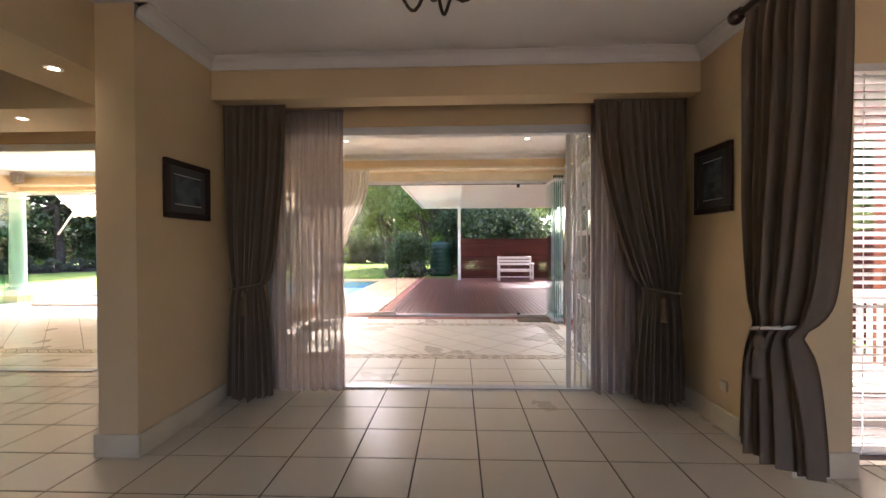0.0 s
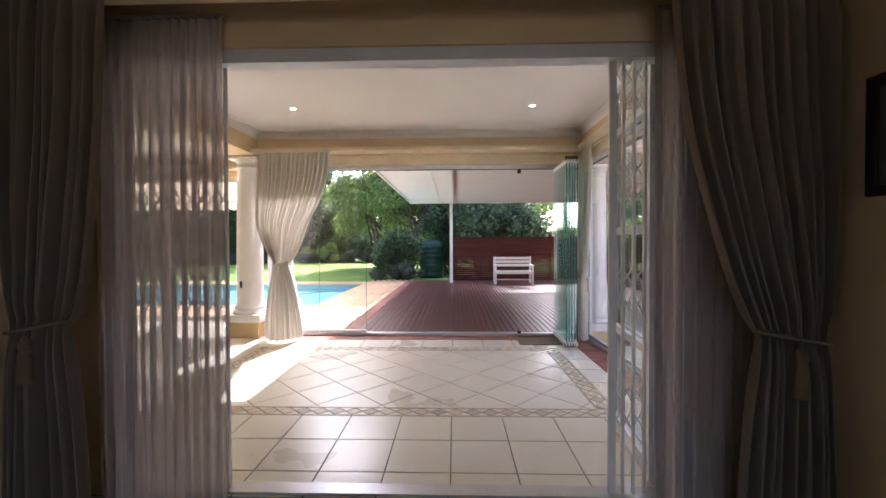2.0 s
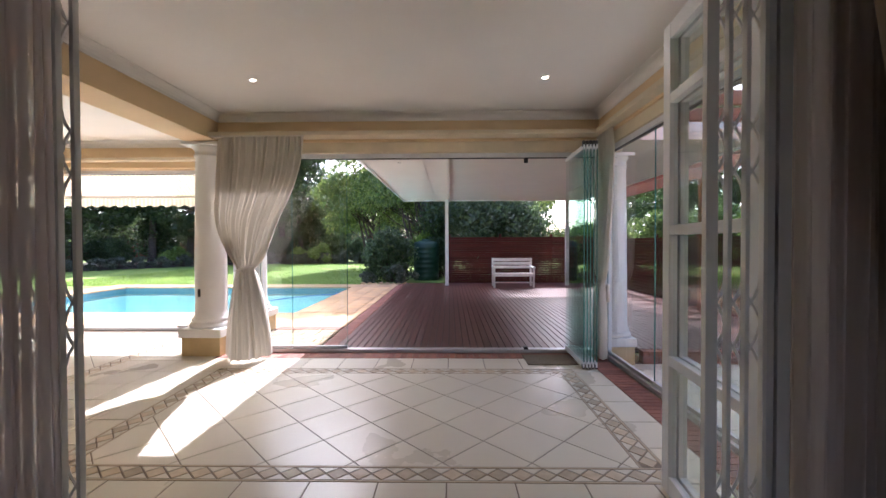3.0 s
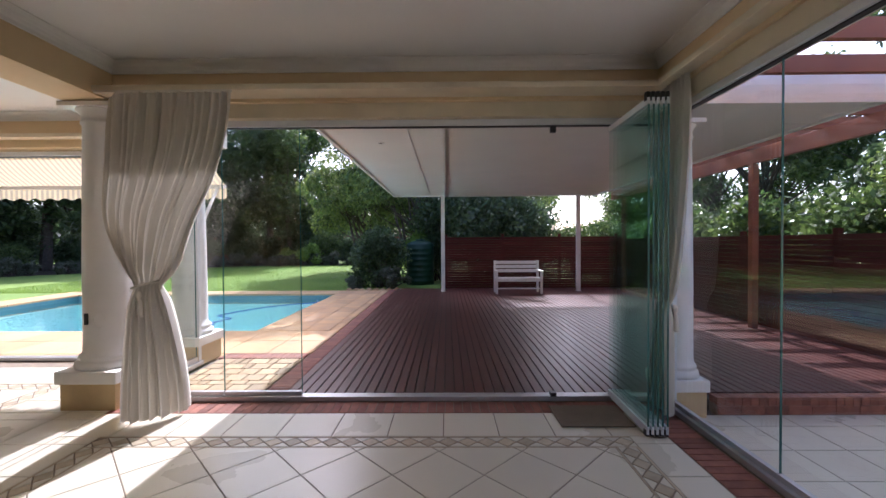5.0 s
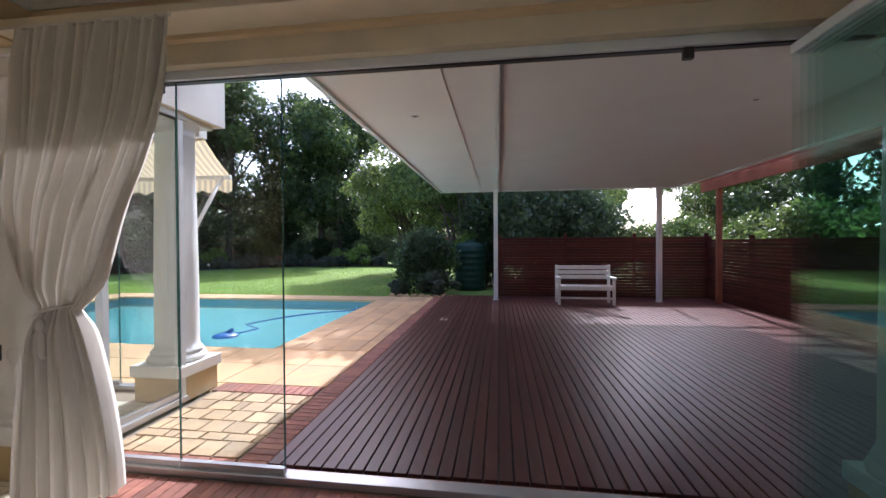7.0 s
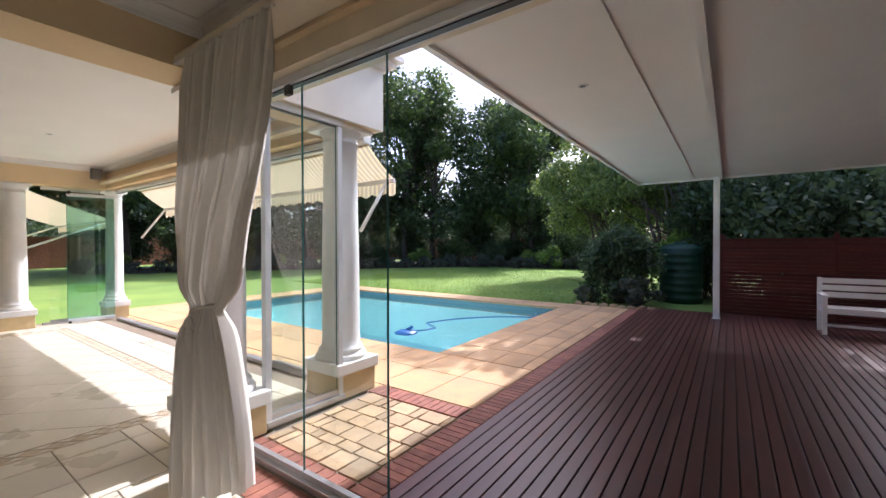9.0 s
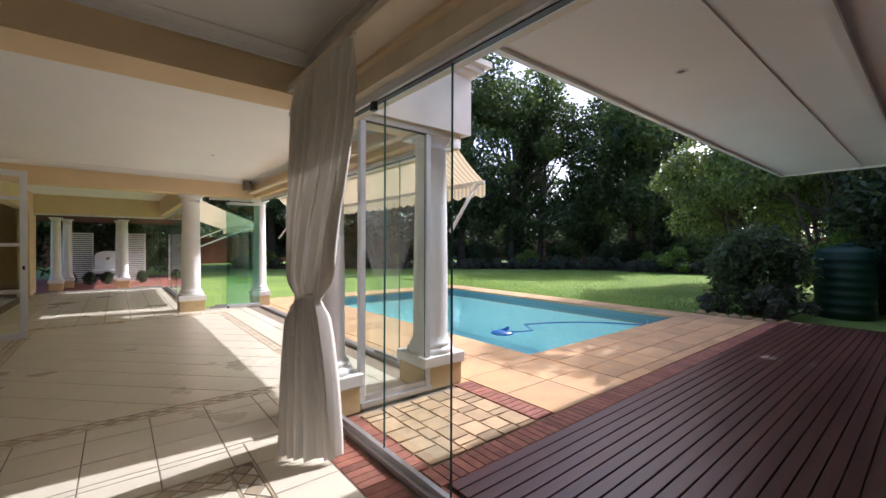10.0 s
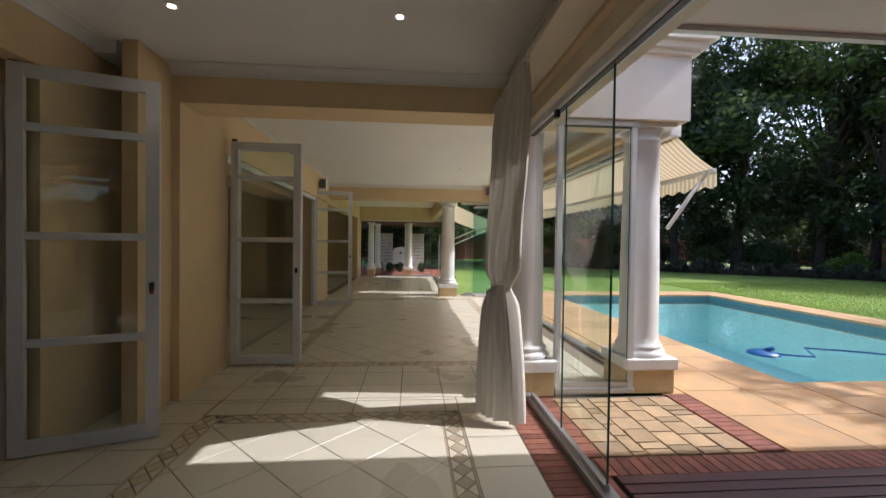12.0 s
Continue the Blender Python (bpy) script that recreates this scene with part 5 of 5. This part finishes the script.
e, d, f = band(BX0 + 0.002, BX1 - 0.002, BY0 + 0.002, BY1 - 0.002, BW - 0.004)
lay("border_edging", e, M_MOSA, fp, -0.005, 0.0)
lay("border_diamond", d, M_MOSA, fp, -0.005, 0.0)
lay("border_filler", f, M_TILE, fp, -0.005, 0.0, False)
fv = floor_piece("floor_veranda", -10.5, -3.201, 4.06, 9.1, -0.055, -0.0045, M_GROUT2, "cream tiled veranda floor with a patterned border")
VX0, VX1, VY0, VY1 = -9.5, -3.74, 4.95, 8.1
lay("tile", grid(-3.74, -2.765, 4.30, 7.38, px, 4.0, T), M_TILE, fv, -0.005, 0.0)
lay("tile", grid(-10.4, VX0, 4.05, 8.65, px, 4.0, T) + grid(VX0, VX1, 4.05, VY0, px, 4.0, T) + grid(VX0, VX1, VY1, 8.65, px, 4.0, T) + grid(-3.74, -2.765, 7.38, 8.65, px, 4.0, T), M_TILE, fv, -0.005, 0.0)
lay("diagonal_tile", diamonds(VX0 + BW, VX1 - BW, VY0 + BW, VY1 - BW, T), M_TILE, fv, -0.005, 0.0)
e, d, f = band(VX0 + 0.002, VX1 - 0.002, VY0 + 0.002, VY1 - 0.002, BW - 0.004)
lay("border_edging", e, M_MOSA, fv, -0.005, 0.0)
lay("border_diamond", d, M_MOSA, fv, -0.005, 0.0)
lay("border_filler", f, M_TILE, fv, -0.005, 0.0, False)
fd = floor_piece("floor_den", -16.6, -9.71, 0.0, 4.055, -0.05, -0.004, M_TILE, "cream tiled floor of the unlit room behind the gallery")
fg = floor_piece("floor_gallery", -16.6, -10.501, 4.06, 7.7, -0.055, -0.0045, M_GROUT2, "cream tiled gallery floor")
lay("tiles", grid(-16.5, -10.42, 4.3, 7.4, px, 4.0, T), M_TILE, fg, -0.005, 0.0, False)
ft = floor_piece("pavement_far_terrace", -24, -16.61, 3.5, 8.5, -0.058, -0.02, M_BRICK, "red brick far terrace", "paving")

# brickwork edges
br = floor_piece("pavement_brick_edging", -2.74, -1.402, 7.73, 9.26, -0.058, -0.022, M_MORT, "red brick edging round sandstone cobbles", "paving")
bricks = grid(-2.76, 2.0, 7.365, 7.60, 0, 7.365, 0.076, 0.007, 0.235) + grid(1.805, 2.06, 4.03, 7.36, 1.805, 4.03, 0.255, 0.007, 0.076)
lay("brick", bricks, M_BRICK, fp, -0.02, 0.0)
lay("brick", grid(-1.62, -1.402, 7.78, 16.35, -1.62, 7.78, 0.22, 0.008, 0.078), M_BRICK, br, -0.055, -0.004)
lay("brick", grid(-2.74, -1.63, 9.03, 9.25, -2.74, 9.03, 0.078, 0.008, 0.22) + grid(-2.70, -1.63, 7.74, 7.86, -2.7, 7.74, 0.11, 0.008, 0.12), M_BRICK, br, -0.055, -0.004)
cob = []
y = 7.87
while y < 9.0:
    hh = random.choice((0.12, 0.2, 0.22))
    hh = min(hh, 9.02 - y)
    x = -2.68
    while x < -1.66:
        ww = min(random.choice((0.2, 0.21, 0.24, 0.1)), -1.635 - x)
        if ww > 0.05:
            j = lambda: random.uniform(-0.006, 0.006)
            cob.append([(x + 0.008 + j(), y + 0.008 + j()), (x + ww - 0.008 + j(), y + 0.008 + j()), (x + ww - 0.008 + j(), y + hh - 0.008 + j()), (x + 0.008 + j(), y + hh - 0.008 + j())])
        x += ww
    y += hh
lay("brick", grid(-1.40, 2.02, 7.725, 7.795, -1.4, 7.725, 0.22, 0.007, 0.07), M_BRICK, br, -0.055, -0.001)
lay("cobble", cob, M_COBB, br, -0.055, -0.006)
pv = floor_piece("pavement_pool_surround", -11.4, -1.63, 9.27, 9.30, -0.0585, -0.03, M_MORT, "sandstone slab paving round the pool", "paving")
box("bed", -11.4, PX1 + 1.17, 9.30, PY0 + 0.04, -0.0585, -0.04, M_MORT, pv)
box("bed", PX1 - 0.04, -1.63, PY0 + 0.04, 16.3, -0.0585, -0.04, M_MORT, pv)
box("bed", -11.4, PX1 - 0.04, PY1 - 0.04, 16.3, -0.0585, -0.04, M_MORT, pv)
box("bed", -11.4, PX0 + 0.04, PY0 + 0.04, PY1 - 0.04, -0.0585, -0.04, M_MORT, pv)
slabs = grid(-11.4, -1.63, 9.27, PY0 + 0.06, -1.63, 9.27, 0.6, 0.009, 0.69) + grid(PX1 - 0.06, -1.63, PY0 + 0.06, 16.3, PX1 - 0.06, PY0 + 0.06, 0.41, 0.009, 0.6)
slabs += grid(-11.4, PX1 - 0.06, PY1 - 0.06, 16.3, PX1 - 0.06, PY1 - 0.06, 0.6, 0.009, 0.4) + grid(-11.4, PX0 + 0.06, PY0 + 0.06, PY1 - 0.06, -11.4, PY0 + 0.06, 0.45, 0.009, 0.6)
slabs += grid(-10.3, -2.75, 9.02, 9.26, -2.75, 9.02, 0.6, 0.008, 0.25)
lay("slab", slabs, M_STONE, pv, -0.0585, -0.008)

# unseen paving added behind the house so light bounced indoors is not green
floor_piece("pavement_bounce", -14, 9, -40, -4.21, -0.058, -0.03, M_MORT, "plain unseen paving added behind the house to keep bounce light neutral", "paving")
# lower tiled court and brick step beside the patio
ct = floor_piece("floor_court", 2.17, 5.60, 2.8, 7.80, -0.30, -0.165, M_GROUT, "pale tiled side court one step below the deck")
lay("tiles", grid(2.42, 5.5, 2.85, 7.68, 2.42, 3.0, T), M_TILE, ct, -0.166, -0.160, False)
lay("brick", grid(2.19, 2.41, 2.85, 7.68, 2.19, 2.85, 0.22, 0.007, 0.078), M_BRICK, ct, -0.166, -0.158)
stp = floor_piece("step", 2.66, 5.48, 7.69, 7.795, -0.165, -0.07, M_MORT, "red brick step up to the deck", "step")
lay("brick", grid(2.66, 5.48, 7.68, 7.80, 2.66, 7.68, 0.078, 0.007, 0.13), M_BRICK, stp, -0.075, -0.001)
for k in range(13):
    for r in range(1):
        box("brick", 2.67 + k * 0.217, 2.88 + k * 0.217, 7.682, 7.70, -0.158, -0.08, M_BRICK, stp)
